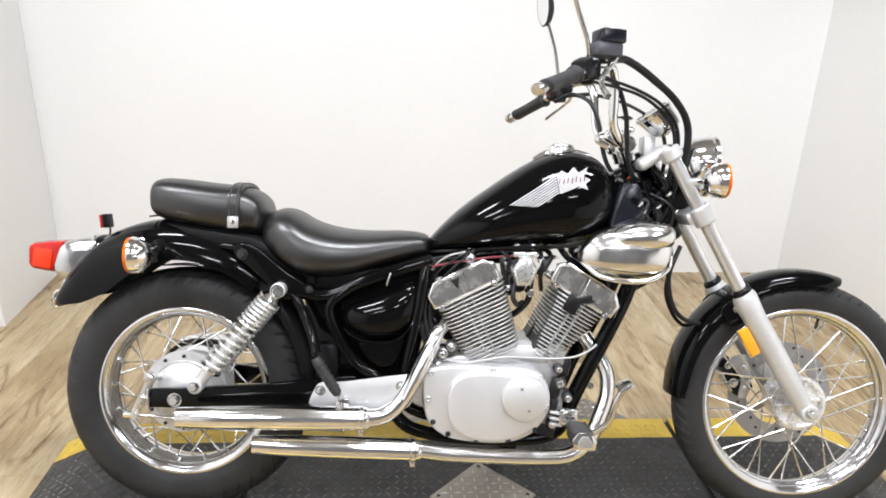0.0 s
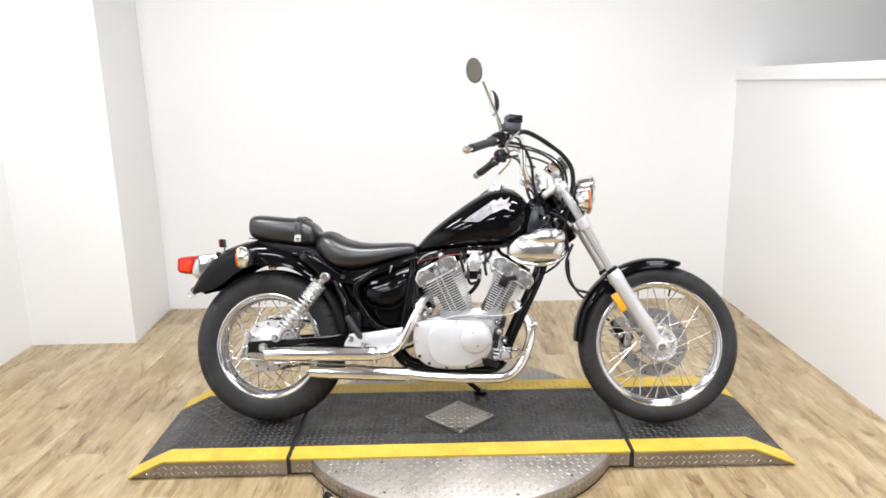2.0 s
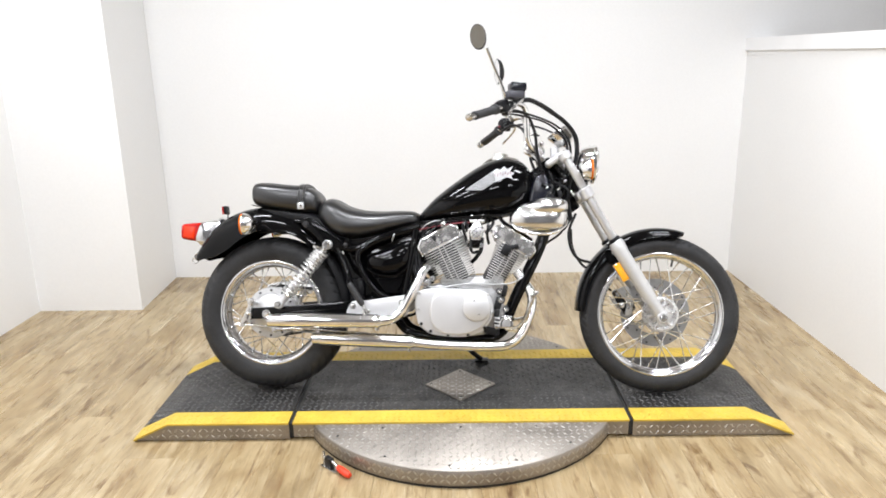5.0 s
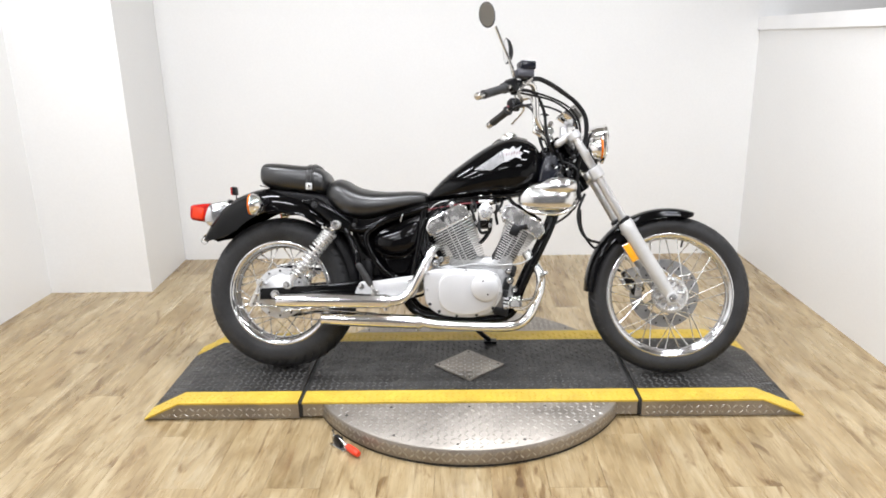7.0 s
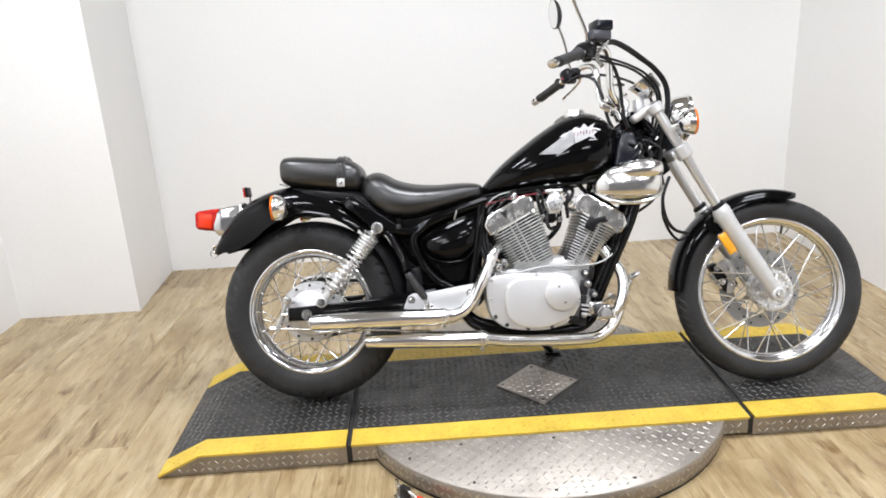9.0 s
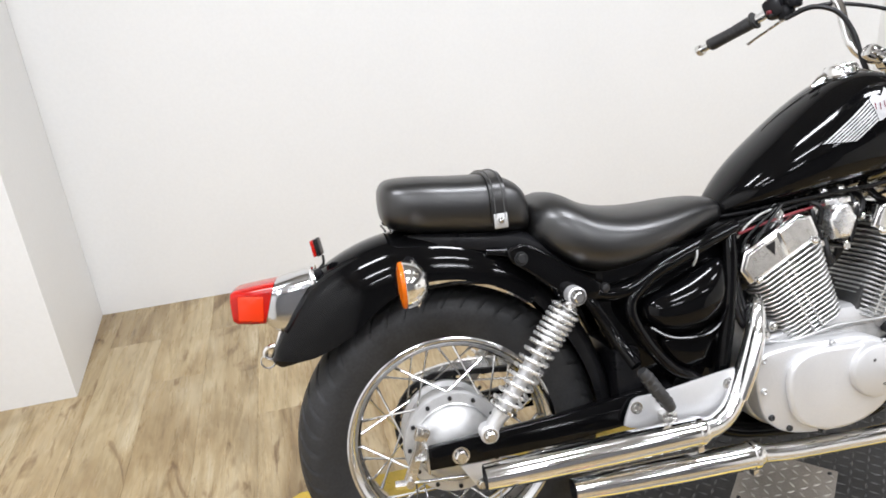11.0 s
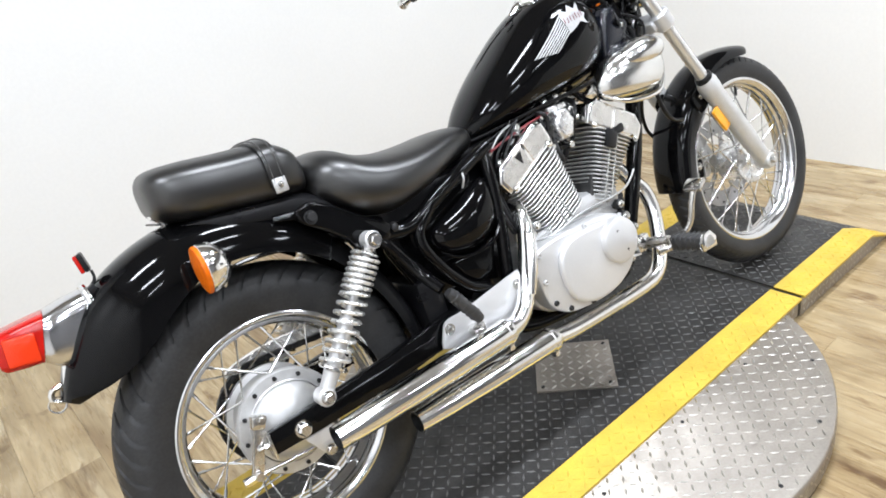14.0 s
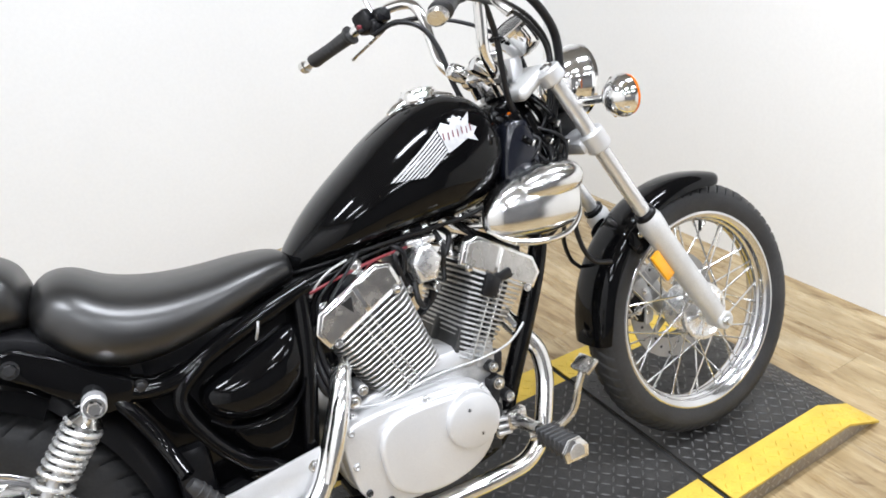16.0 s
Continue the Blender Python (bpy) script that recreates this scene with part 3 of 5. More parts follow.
rear_wheel = wheel(
    "rear_wheel", REAR,
    [(0.196, -0.044), (0.206, -0.050), (0.214, -0.055), (0.230, -0.0605), (0.250, -0.063), (0.268, -0.060), (0.283, -0.052), (0.295, -0.038), (0.302, -0.022), (0.3045, 0), (0.302, 0.022), (0.295, 0.038), (0.283, 0.052), (0.268, 0.060), (0.250, 0.063), (0.230, 0.0605), (0.214, 0.055), (0.206, 0.050), (0.196, 0.044)],
    [(0.208, -0.048), (0.211, -0.051), (0.207, -0.054), (0.201, -0.053), (0.196, -0.047), (0.190, -0.044), (0.188, -0.034), (0.189, -0.022), (0.183, -0.016), (0.180, 0), (0.183, 0.016), (0.189, 0.022), (0.188, 0.034), (0.190, 0.044), (0.196, 0.047), (0.201, 0.053), (0.207, 0.054), (0.211, 0.051), (0.208, 0.048), (0.196, 0.04), (0.193, 0), (0.196, -0.04)],
    36, 0.095, 0.046, 0.183, (46, 1.5, 0.009, 0.16, 0.95), "wire-spoked rear wheel with silver drum hub")
front_wheel = wheel(
    "front_wheel", FRONT,
    [(0.228, -0.029), (0.236, -0.032), (0.246, -0.037), (0.260, -0.041), (0.275, -0.042), (0.288, -0.037), (0.299, -0.027), (0.306, -0.014), (0.308, 0), (0.306, 0.014), (0.299, 0.027), (0.288, 0.037), (0.275, 0.042), (0.260, 0.041), (0.246, 0.037), (0.236, 0.032), (0.228, 0.029)],
    [(0.239, -0.030), (0.242, -0.033), (0.239, -0.036), (0.233, -0.035), (0.229, -0.030), (0.224, -0.028), (0.222, -0.020), (0.223, -0.013), (0.218, -0.010), (0.216, 0), (0.218, 0.010), (0.223, 0.013), (0.222, 0.020), (0.224, 0.028), (0.229, 0.030), (0.233, 0.035), (0.239, 0.036), (0.242, 0.033), (0.239, 0.030), (0.228, 0.025), (0.226, 0), (0.228, -0.025)],
    36, 0.066, 0.036, 0.218, (64, 1.2, 0.005, 0.2, 0.9), "wire-spoked front wheel with silver hub")

# brake plate and its parts on the rear hub
part("brake_panel", lathe([(1e-4, -0.084), (0.020, -0.084), (0.030, -0.082), (0.050, -0.076), (0.062, -0.068), (0.069, -0.061), (0.0765, -0.060), (0.0765, -0.052)], Matrix.Translation(REAR), 40), hub_silver, bike, "smooth silver drum brake panel")
cam_lever = prism(rounded([(-0.074, 0.362), (-0.058, 0.362), (-0.060, 0.338), (-0.090, 0.262), (-0.106, 0.256), (-0.110, 0.270), (-0.080, 0.335)], 3, 0.35), -0.104, -0.097, 0.001)
lever = part("brake_lever", cam_lever, worn_chrome, bike, "worn metal drum brake lever")
part("lever_clamp", add(box(0.026, 0.020, 0.024, 0.003, pose(-0.066, -0.100, 0.352, 0, 20, 0)), bolt((-0.060, -0.110, 0.356), (0, -1, 0), 0.007, 0.007)), worn_chrome, lever)
part("cam_shaft", rod((-0.060, -0.058, 0.345), (-0.066, -0.10, 0.352), 0.009), hub_silver, lever)
part("brake_rod", rod((-0.125, -0.101, 0.262), (0.40, -0.10, 0.232), 0.0035), steel, bike)
part("rod_nut", add(rod((-0.128, -0.101, 0.262), (-0.104, -0.101, 0.261), 0.0085, seg=8), rod((-0.100, -0.113, 0.262), (-0.100, -0.090, 0.262), 0.008)), worn_chrome, bike)
part("torque_rod", add(rod((0.034, -0.121, 0.243), (0.36, -0.118, 0.268), 0.0055), bolt((0.034, -0.120, 0.243), (0, -1, 0), 0.0085, 0.008)), worn_chrome, bike)
sprocket = lathe([(0.055, 0.060), (0.095, 0.060), (0.095, 0.066), (0.055, 0.066)], Matrix.Translation(REAR), 48, loop=True)
for k in range(30):
    a = 2 * math.pi * k / 30
    add(sprocket, box(0.012, 0.005, 0.007, 0.001, Matrix.Translation(REAR) @ pose(0, 0.063, 0, 0, -math.degrees(a), 0) @ pose(0.098, 0, 0), 1))
part("sprocket", sprocket, dark_metal, bike)


def chain():
    bm = bmesh.new()
    line = []
    big, small, c2 = 0.104, 0.035, V(0.545, 0, 0.325)
    for a in np.linspace(radians(95), radians(265), 26):
        line.append(REAR + V(big * math.cos(a), 0, big * math.sin(a)))
    for s in np.linspace(0.05, 0.95, 26):
        line.append((REAR + V(0, 0, -big)).lerp(c2 + V(0, 0, -small), s))
    for a in np.linspace(-radians(85), radians(85), 8):
        line.append(c2 + V(small * math.cos(a), 0, small * math.sin(a)))
    for s in np.linspace(0.05, 0.95, 26):
        line.append((c2 + V(0, 0, small)).lerp(REAR + V(0, 0, big), s))
    for k, p in enumerate(line):
        q = line[(k + 1) % len(line)]
        way = (q - p).normalized()
        m = Matrix.Translation((p + q) / 2 + V(0, 0.063, 0)) @ pose(0, 0, 0, 0, -math.degrees(math.atan2(way.z, way.x)), 0)
        add(bm, box((q - p).length * 1.05, 0.016 if k % 2 else 0.011, 0.011, 0.001, m, 1))
    return bm


part("chain", chain(), dark_metal, bike, "dark oily drive chain")
part("chain_guard", prism(rounded([(-0.05, 0.415), (0.05, 0.43), (0.20, 0.42), (0.36, 0.40), (0.36, 0.378), (0.20, 0.392), (0.06, 0.40), (-0.045, 0.392)], 3), 0.066, 0.080, 0.002), chrome, bike, "chrome chain guard")

# swingarm, axle, shocks
for s in (-1, 1):
    arm = prism([(-0.058, 0.328), (-0.060, 0.285), (0.03, 0.285), (0.20, 0.289), (0.42, 0.312), (0.45, 0.345), (0.42, 0.374), (0.20, 0.346), (0.06, 0.336)], s * 0.098, s * 0.120, 0.004)
    part("swingarm", arm, black_paint, bike)
    part("end_plate", box(0.005, 0.030, 0.050, 0.001, pose(-0.0625, s * 0.109, 0.306)), worn_chrome, bike)
    part("torque_bracket", prism([(-0.004, 0.284), (0.056, 0.284), (0.044, 0.244), (0.030, 0.236), (0.022, 0.240)], s * 0.112, s * 0.117, 0.001), silver_paint, bike)
    part("axle_nut", bolt((0.0, s * 0.120, 0.306), (0, s, 0), 0.0125, 0.016), chrome, bike)
    part("adjuster_bolt", add(rod((-0.085, s * 0.109, 0.306), (-0.04, s * 0.109, 0.306), 0.004), bolt((-0.066, s * 0.109, 0.306), (-1, 0, 0), 0.007, 0.008)), steel, bike)
    top, low = V(0.246, s * 0.138, 0.577), V(0.055, s * 0.134, 0.346)
    way = (top - low).normalized()
    shock = add(rod(low + way * 0.012, low + way * 0.150, 0.0145), rod(low + way * 0.11, top - way * 0.02, 0.0085))
    for p in (top, low):
        add(shock, rod(p - V(0, 0.016, 0), p + V(0, 0.016, 0), 0.0175, seg=20, bevel=0.003))
    add(shock, rod(low + way * 0.014, low + way * 0.05, 0.0135, 0.016, 18, 0.003))
    body = part("shock_absorber", shock, silver_paint, bike, "chrome rear shock absorber with coil spring")
    coil, turns, n = [], 14.5, 260
    a0, a1 = 0.058, (top - low).length - 0.030
    side = way.orthogonal().normalized()
    other = way.cross(side)
    for k in range(n + 1):
        t = k / n
        ang = 2 * math.pi * turns * t
        coil.append(low + way * (a0 + (a1 - a0) * (1.22 * t if t < 0.54 else 0.6588 + (t - 0.54) * 0.7417)) + 0.0262 * (math.cos(ang) * side + math.sin(ang) * other))
    part("spring", tube(coil, 0.0038, 8, smooth=False), spring_metal, body, "chrome coil spring")
    part("top_collar", rod(top - way * 0.030, top - way * 0.016, 0.0265, 0.018, 20, 0.003), chrome, body)
    part("spring_seat", rod(low + way * 0.050, low + way * 0.058, 0.028, seg=20, bevel=0.002), chrome, body)
    for p, r in ((top, 0.011), (low, 0.010)):
        part("nut", bolt(p + V(0, s * 0.016, 0), (0, s, 0), r, 0.012), chrome, body)

RISE["on"] = True
# rear fender and inner guard


def fender(centre, arc, width, drop, thick=0.003, lip=0.0, count=13):
    """A curved guard; arc: rows of degrees, radius, half width factor, side drop factor."""
    bm = bmesh.new()
    outer, inner = [], []
    for deg, r, wf, df in arc:
        ca, sa = math.cos(radians(deg)), math.sin(radians(deg))
        row_o, row_i = [], []
        for k in range(count):
            u = -1 + 2 * k / (count - 1)
            a = u * math.pi / 2
            y = width * wf * math.copysign(abs(math.sin(a)) ** 0.8, u)
            dz = drop * df * (1 - abs(math.cos(a)) ** 0.75)
            for row, off in ((row_o, 0), (row_i, thick)):
                rr = r - dz - (off if abs(u) < 0.99 else 0)
                yy = y * (1 - off / width)
                row.append((centre.x + rr * ca, yy, centre.z + rr * sa))
        outer.append(row_o)
        inner.append(row_i)
    rings = [o + i[::-1] for o, i in zip(outer, inner)]
    return bridge(bm, rings)


def arc_rows(points, steps=6):
    return [tuple(p) for p in spline_any(points, steps)]


part("rear_fender", fender(REAR, arc_rows([(146, 0.392, 0.55, 0.30), (143, 0.396, 0.72, 0.50), (136, 0.405, 0.85, 0.95), (125, 0.415, 0.95, 1.25), (112, 0.417, 1.0, 1.20), (98, 0.414, 1.0, 1.05), (84, 0.405, 1.0, 0.95), (70, 0.392, 1.0, 0.85), (56, 0.378, 0.95, 0.75)]), 0.101, 0.090), black_paint, bike, "glossy black rear fender")
part("inner_guard", fender(REAR, arc_rows([(62, 0.372, 0.9, 1), (45, 0.352, 1, 1), (28, 0.342, 1, 1), (12, 0.338, 1, 1), (-2, 0.336, 1, 1)]), 0.070, 0.045), black_satin, bike, "black plastic inner mudguard")
for s in (-1, 1):
    part("fender_strut", tube([(0.30, s * 0.094, 0.585), (0.245, s * 0.100, 0.605), (0.16, s * 0.092, 0.652), (0.10, s * 0.090, 0.664)], [0.017, 0.016, 0.014, 0.008], 10, flat=0.6), black_paint, bike)
    part("fender_bolt", bolt((0.157, s * 0.122, 0.646), (0, s, 0.1), 0.0095, 0.010), dark_metal, bike)
    # bead added to carry the wall's reflection along the fender edge; no separate trim
    part("fender_trim", tube([(-0.035, s * 0.1035, 0.6155), (0.0, s * 0.1035, 0.6185), (0.03, s * 0.1035, 0.619), (0.065, s * 0.1035, 0.6155), (0.095, s * 0.1035, 0.609)], [0.0015, 0.003, 0.0035, 0.003, 0.001], 8), black_paint, bike)

# tail lamp, plate bracket, signals
lamp_body = loft(stations([(-0.292, 0.659, 0.586, 0.053), (-0.278, 0.662, 0.570, 0.054), (-0.255, 0.666, 0.560, 0.050), (-0.225, 0.668, 0.560, 0.042)], 4), 24, 3.5)


def slant_joint(bm):
    """Leans the joint of lamp body and lens back towards its lower edge."""
    for v in bm.verts:
        w = max(0.0, 1 - (v.co.x + 0.293) / 0.068) if v.co.x > -0.293 else max(0.0, 1 - (-0.293 - v.co.x) / 0.087)
        v.co.x -= 0.028 * w * min(1.0, max(0.0, (0.662 - v.co.z) / 0.074))
    return bm


tail = part("tail_lamp", slant_joint(lamp_body), rim_chrome, bike, "chrome tail lamp bracket with red lens")
lens = loft([(-0.380, 0.636, 0.604, 0.036), (-0.377, 0.648, 0.598, 0.046), (-0.368, 0.653, 0.594, 0.050), (-0.330, 0.656, 0.590, 0.052), (-0.293, 0.658, 0.588, 0.053)], 28, 5.0)
part("lens", slant_joint(lens), red_lens, tail, "red plastic tail lamp lens")
part("lamp_flange", tube([(-0.226, -0.045, 0.560), (-0.222, -0.046, 0.600), (-0.222, -0.044, 0.640), (-0.224, -0.034, 0.666), (-0.225, 0.0, 0.672), (-0.224, 0.034, 0.666), (-0.222, 0.044, 0.640), (-0.222, 0.046, 0.600), (-0.226, 0.045, 0.560)], 0.006, 8), chrome, tail)
part("side_reflector", box(0.046, 0.004, 0.042, 0.003, pose(-0.342, -0.0535, 0.620, 0, 8, 0)), orange_lens, tail)
tail_plate = prism(rounded([(-0.316, 0.527), (-0.30, 0.575), (-0.255, 0.628), (-0.235, 0.634), (-0.262, 0.58), (-0.27, 0.545)], 3, 0.3), -0.035, 0.035, 0.002)
part("plate_bracket", tail_plate, chrome, bike)
part("plate_clip", add(tube([(-0.305, -0.012, 0.545), (-0.330, -0.012, 0.540), (-0.335, -0.012, 0.525), (-0.320, -0.012, 0.515)], 0.005, 8), tube([(-0.332 + 0.013 * math.cos(a), -0.012, 0.515 + 0.013 * math.sin(a)) for a in np.linspace(0, 6.1, 14)], 0.0018, 6)), worn_chrome, bike)
marker = part("rear_marker", box(0.009, 0.038, 0.032, 0.003, pose(-0.206, -0.005, 0.706, 0, -8, -8)), black_satin, bike, "small reflector on a thin stalk")
part("stalk", tube([(-0.200, -0.005, 0.690), (-0.203, -0.005, 0.672), (-0.232, -0.006, 0.655)], 0.0025, 8), dark_metal, marker)
part("marker_base", box(0.022, 0.022, 0.016, 0.003, pose(-0.216, -0.030, 0.660, 0, -25, 0)), black_satin, marker)
part("reflector", box(0.007, 0.036, 0.030, 0.002, pose(-0.206, -0.005, 0.706, 0, -8, -8) @ pose(-0.0075, 0, 0)), red_lens, marker)
part("fender_latch", add(rod((-0.072, -0.014, 0.735), (-0.072, 0.014, 0.735), 0.009, seg=14, bevel=0.002), rod((-0.060, 0, 0.715), (-0.074, 0, 0.742), 0.006)), chrome, bike)


def signal(name, p, facing, s, root):
    """A bullet turn signal; facing: +1 ahead, -1 back."""
    m = Matrix.Translation(p) @ pose(0, 0, 0, 0, 0, -90 if facing > 0 else 90)
    shell = lathe([(1e-4, -0.036), (0.013, -0.034), (0.026, -0.026), (0.035, -0.013), (0.0385, 0.002), (0.0385, 0.006), (0.036, 0.008)], m, 28)
    add(shell, rod(p, root, 0.0075, 0.009))
    unit = part(name, shell, chrome, bike, "chrome turn signal with amber lens")
    for k in range(10):
        a = 2 * math.pi * k / 10
        part("shell_rib", tube([V(*(m @ V(0.014 * math.cos(a), -0.0305, 0.014 * math.sin(a)))), V(*(m @ V(0.0365 * math.cos(a), -0.010, 0.0365 * math.sin(a))))], 0.0028, 6, smooth=False), chrome, unit)
    part("lens", lathe([(0.0365, 0.004), (0.0375, 0.010), (0.0365, 0.0135), (0.030, 0.0155), (0.026, 0.0150), (0.022, 0.0165), (0.016, 0.0160), (0.010, 0.0172), (1e-4, 0.0165)], m, 28), amber_lens, unit, "amber lens")
    return unit


for s in (-1, 1):
    signal("rear_signal", V(-0.060, s * 0.196, 0.645), -1, s, V(-0.045, s * 0.090, 0.660))
    part("signal_mount", rod((-0.045, s * 0.084, 0.660), (-0.048, s * 0.114, 0.656), 0.017, 0.012), black_satin, bike)
    signal("front_signal", V(1.238, s * 0.192, 0.838), 1, s, V(1.214, s * 0.09, 0.838))

# seats
pillion = loft(stations([(-0.083, 0.775, 0.748, 0.030), (-0.078, 0.796, 0.732, 0.066), (-0.060, 0.810, 0.718, 0.092), (-0.01, 0.810, 0.704, 0.103), (0.06, 0.803, 0.694, 0.105), (0.12, 0.798, 0.686, 0.104), (0.16, 0.788, 0.682, 0.100), (0.187, 0.768, 0.684, 0.088), (0.200, 0.740, 0.695, 0.050)], 4), 32, 2.9)
pill = part("passenger_seat", pillion, leather, bike, "padded black leather passenger seat with strap", sharp=70)


def hoop(x0, x1, top, bottom, half, power, grow, mat, parent, name):
    rings = []
    for x, g in ((x0, -0.001), (x0, grow), ((x0 + x1) / 2, grow * 1.15), (x1, grow), (x1, -0.001)):
        ring = []
        for a in np.linspace(-0.35, math.pi + 0.35, 40):
            c, sn = math.cos(a), math.sin(a)
            mid = (top + bottom) / 2
            ring.append((x, (half + g) * math.copysign(abs(c) ** (2 / power), c), mid + ((top - bottom) / 2 + g) * math.copysign(abs(sn) ** (2 / power), sn)))
        rings.append(ring)
    return part(name, bridge(bmesh.new(), rings, closed=False, cap=False), mat, parent)


hoop(0.116, 0.146, 0.7965, 0.6845, 0.1035, 2.9, 0.0065, strap_leather, pill, "strap")
for x in (0.1225, 0.1395):
    hoop(x - 0.0009, x + 0.0009, 0.7965, 0.6845, 0.1035, 2.9, 0.0082, stitch_grey, pill, "stitch_line")
for s in (-1, 1):
    buckle = part("buckle", box(0.026, 0.004, 0.026, 0.002, pose(0.131, s * 0.1095, 0.716)), cast_metal, pill, "dull metal strap buckle")
    part("stud", lathe([(0.006, 0), (0.006, 0.002), (0.004, 0.005), (1e-4, 0.006)], aim((0.131, s * 0.1115, 0.717), (0.131, s * 0.2, 0.717)), 14), steel, buckle)
part("piping", tube([(-0.079 + 0.0005, 0.068 * math.cos(a), 0.0 + 0.722 + 0.0 * a) for a in (0.2, 1.0, 1.57, 2.1, 2.9)], 0.002, 6), black_satin, pill)
rider = loft(stations([(0.186, 0.705, 0.672, 0.050, 0.55), (0.198, 0.728, 0.650, 0.090, 0.5), (0.225, 0.746, 0.625, 0.118, 0.45), (0.262, 0.744, 0.603, 0.136, 0.42), (0.31, 0.720, 0.592, 0.144, 0.42), (0.37, 0.705, 0.594, 0.140, 0.42), (0.44, 0.700, 0.608, 0.124, 0.42), (0.51, 0.702, 0.624, 0.098, 0.45), (0.56, 0.700, 0.634, 0.076, 0.5), (0.586, 0.693, 0.642, 0.062, 0.5), (0.594, 0.678, 0.650, 0.04, 0.5)], 4), 36, 2.5)
part("rider_seat", rider, leather, bike, "scooped black leather rider seat", sharp=70)

part("seat_base", loft(stations([(-0.045, 0.712, 0.690, 0.060), (0.02, 0.708, 0.672, 0.084), (0.10, 0.700, 0.655, 0.090), (0.17, 0.694, 0.630, 0.092), (0.24, 0.660, 0.590, 0.096), (0.32, 0.620, 0.570, 0.090)], 3), 20, 3.5), black_satin, bike, "black plastic seat base")

# fuel tank
TANK = stations([(0.583, 0.672, 0.654, 0.018, 0.5), (0.590, 0.684, 0.650, 0.038, 0.48), (0.615, 0.712, 0.652, 0.062, 0.45), (0.655, 0.750, 0.656, 0.086, 0.42), (0.715, 0.797, 0.662, 0.107, 0.40), (0.79, 0.848, 0.668, 0.120, 0.40), (0.865, 0.887, 0.672, 0.126, 0.41), (0.93, 0.901, 0.676, 0.124, 0.43), (0.985, 0.891, 0.690, 0.113, 0.46), (1.018, 0.868, 0.716, 0.094, 0.5), (1.036, 0.838, 0.748, 0.066, 0.5), (1.041, 0.815, 0.772, 0.03, 0.5)], 5)
TANK_POWER = 2.25
tank = part("fuel_tank", loft(TANK, 48, TANK_POWER), black_paint, bike, "glossy black teardrop fuel tank", sharp=70)
part("tank_seam", tube([(x, -half * 0.62 - 0.012, bottom + 0.006) for x, top, bottom, half, _ in TANK[6:-12:4]], 0.004, 8), black_satin, tank)


def tank_y(x, z):
    """The half width of the tank at a place on its side."""
    xs = [s[0] for s in TANK]
    top, bottom, half, belly = (float(np.interp(x, xs, [s[k] for s in TANK])) for k in (1, 2, 3, 4))
    mid = bottom + (top - bottom) * belly
    u = (z - mid) / (top - mid) if z > mid else (mid - z) / (mid - bottom)
    return half * max(0.0, 1 - min(abs(u), 1) ** TANK_POWER) ** (1 / TANK_POWER)


def decal(outline, lift, cells=14):
    """A thin patch that follows the tank's right side, cut to the outline in x, z."""
    bm = bmesh.new()
    n = len(outline)
    cx, cz = sum(p[0] for p in outline) / n, sum(p[1] for p in outline) / n
    dense = []
    for k in range(n):
        a, b = outline[k], outline[(k + 1) % n]
        for t in np.linspace(0, 1, 6, endpoint=False):
            dense.append((a[0] + (b[0] - a[0]) * t, a[1] + (b[1] - a[1]) * t))
    rings = []
    for s in np.linspace(1, 0.02, 6):
        rings.append([(cx + (x - cx) * s, -tank_y(cx + (x - cx) * s, cz + (z - cz) * s) - lift, cz + (z - cz) * s) for x, z in dense])
    return bridge(bm, rings, cap=False)


wing = part("wing_emblem", decal([(0.886, 0.842), (0.898, 0.852), (0.912, 0.846), (0.927, 0.861), (0.938, 0.849), (0.962, 0.862), (0.950, 0.842), (0.966, 0.834), (0.954, 0.824), (0.960, 0.811), (0.938, 0.819), (0.914, 0.808), (0.893, 0.800)], 0.0014), emblem_silver, bike, "silver wing-shaped tank decal")
for k in range(8):
    t0, t1 = k / 8, (k + 0.6) / 8
    far0, far1 = V(0.884 + 0.008 * t0, 0.842 - 0.042 * t0), V(0.884 + 0.008 * t1, 0.842 - 0.042 * t1)
    back0, back1 = V(-0.108, -0.072) * (1 - 0.55 * t0), V(-0.108, -0.072) * (0.97 - 0.55 * t1)
    part("feather", decal([tuple(far0 + back0), tuple(far0), tuple(far1), tuple(far1 + back1)], 0.0013), emblem_silver, wing)
for k in range(7):
    x, z = 0.892 + 0.0098 * k, 0.829 + 0.0012 * k - 0.002 * (k % 2)
    part("bar_mark", decal([(x - 0.0018, z - 0.006), (x + 0.0006, z - 0.006), (x + 0.0026, z + 0.006), (x + 0.0002, z + 0.006)], 0.0024), emblem_red, wing)
cap = part("fuel_cap", lathe([(1e-4, 0.024), (0.012, 0.024), (0.030, 0.020), (0.034, 0.014), (0.034, 0.0), (0.042, -0.004)], pose(0.912, 0, 0.896, 90, -2, 0), 36), chrome, tank, "chrome filler cap")
part("cap_strip", tube([(0.845, 0, 0.879), (0.88, 0, 0.894), (0.93, 0, 0.901), (0.985, 0, 0.893)], [0.006, 0.014, 0.014, 0.006], 10, flat=0.5), chrome, tank)

# frame


def bar(name, points, r, mat=None, flat=1.0, label=""):
    return part(name, tube(points, r, 12, flat=flat), mat or black_paint, bike, label)


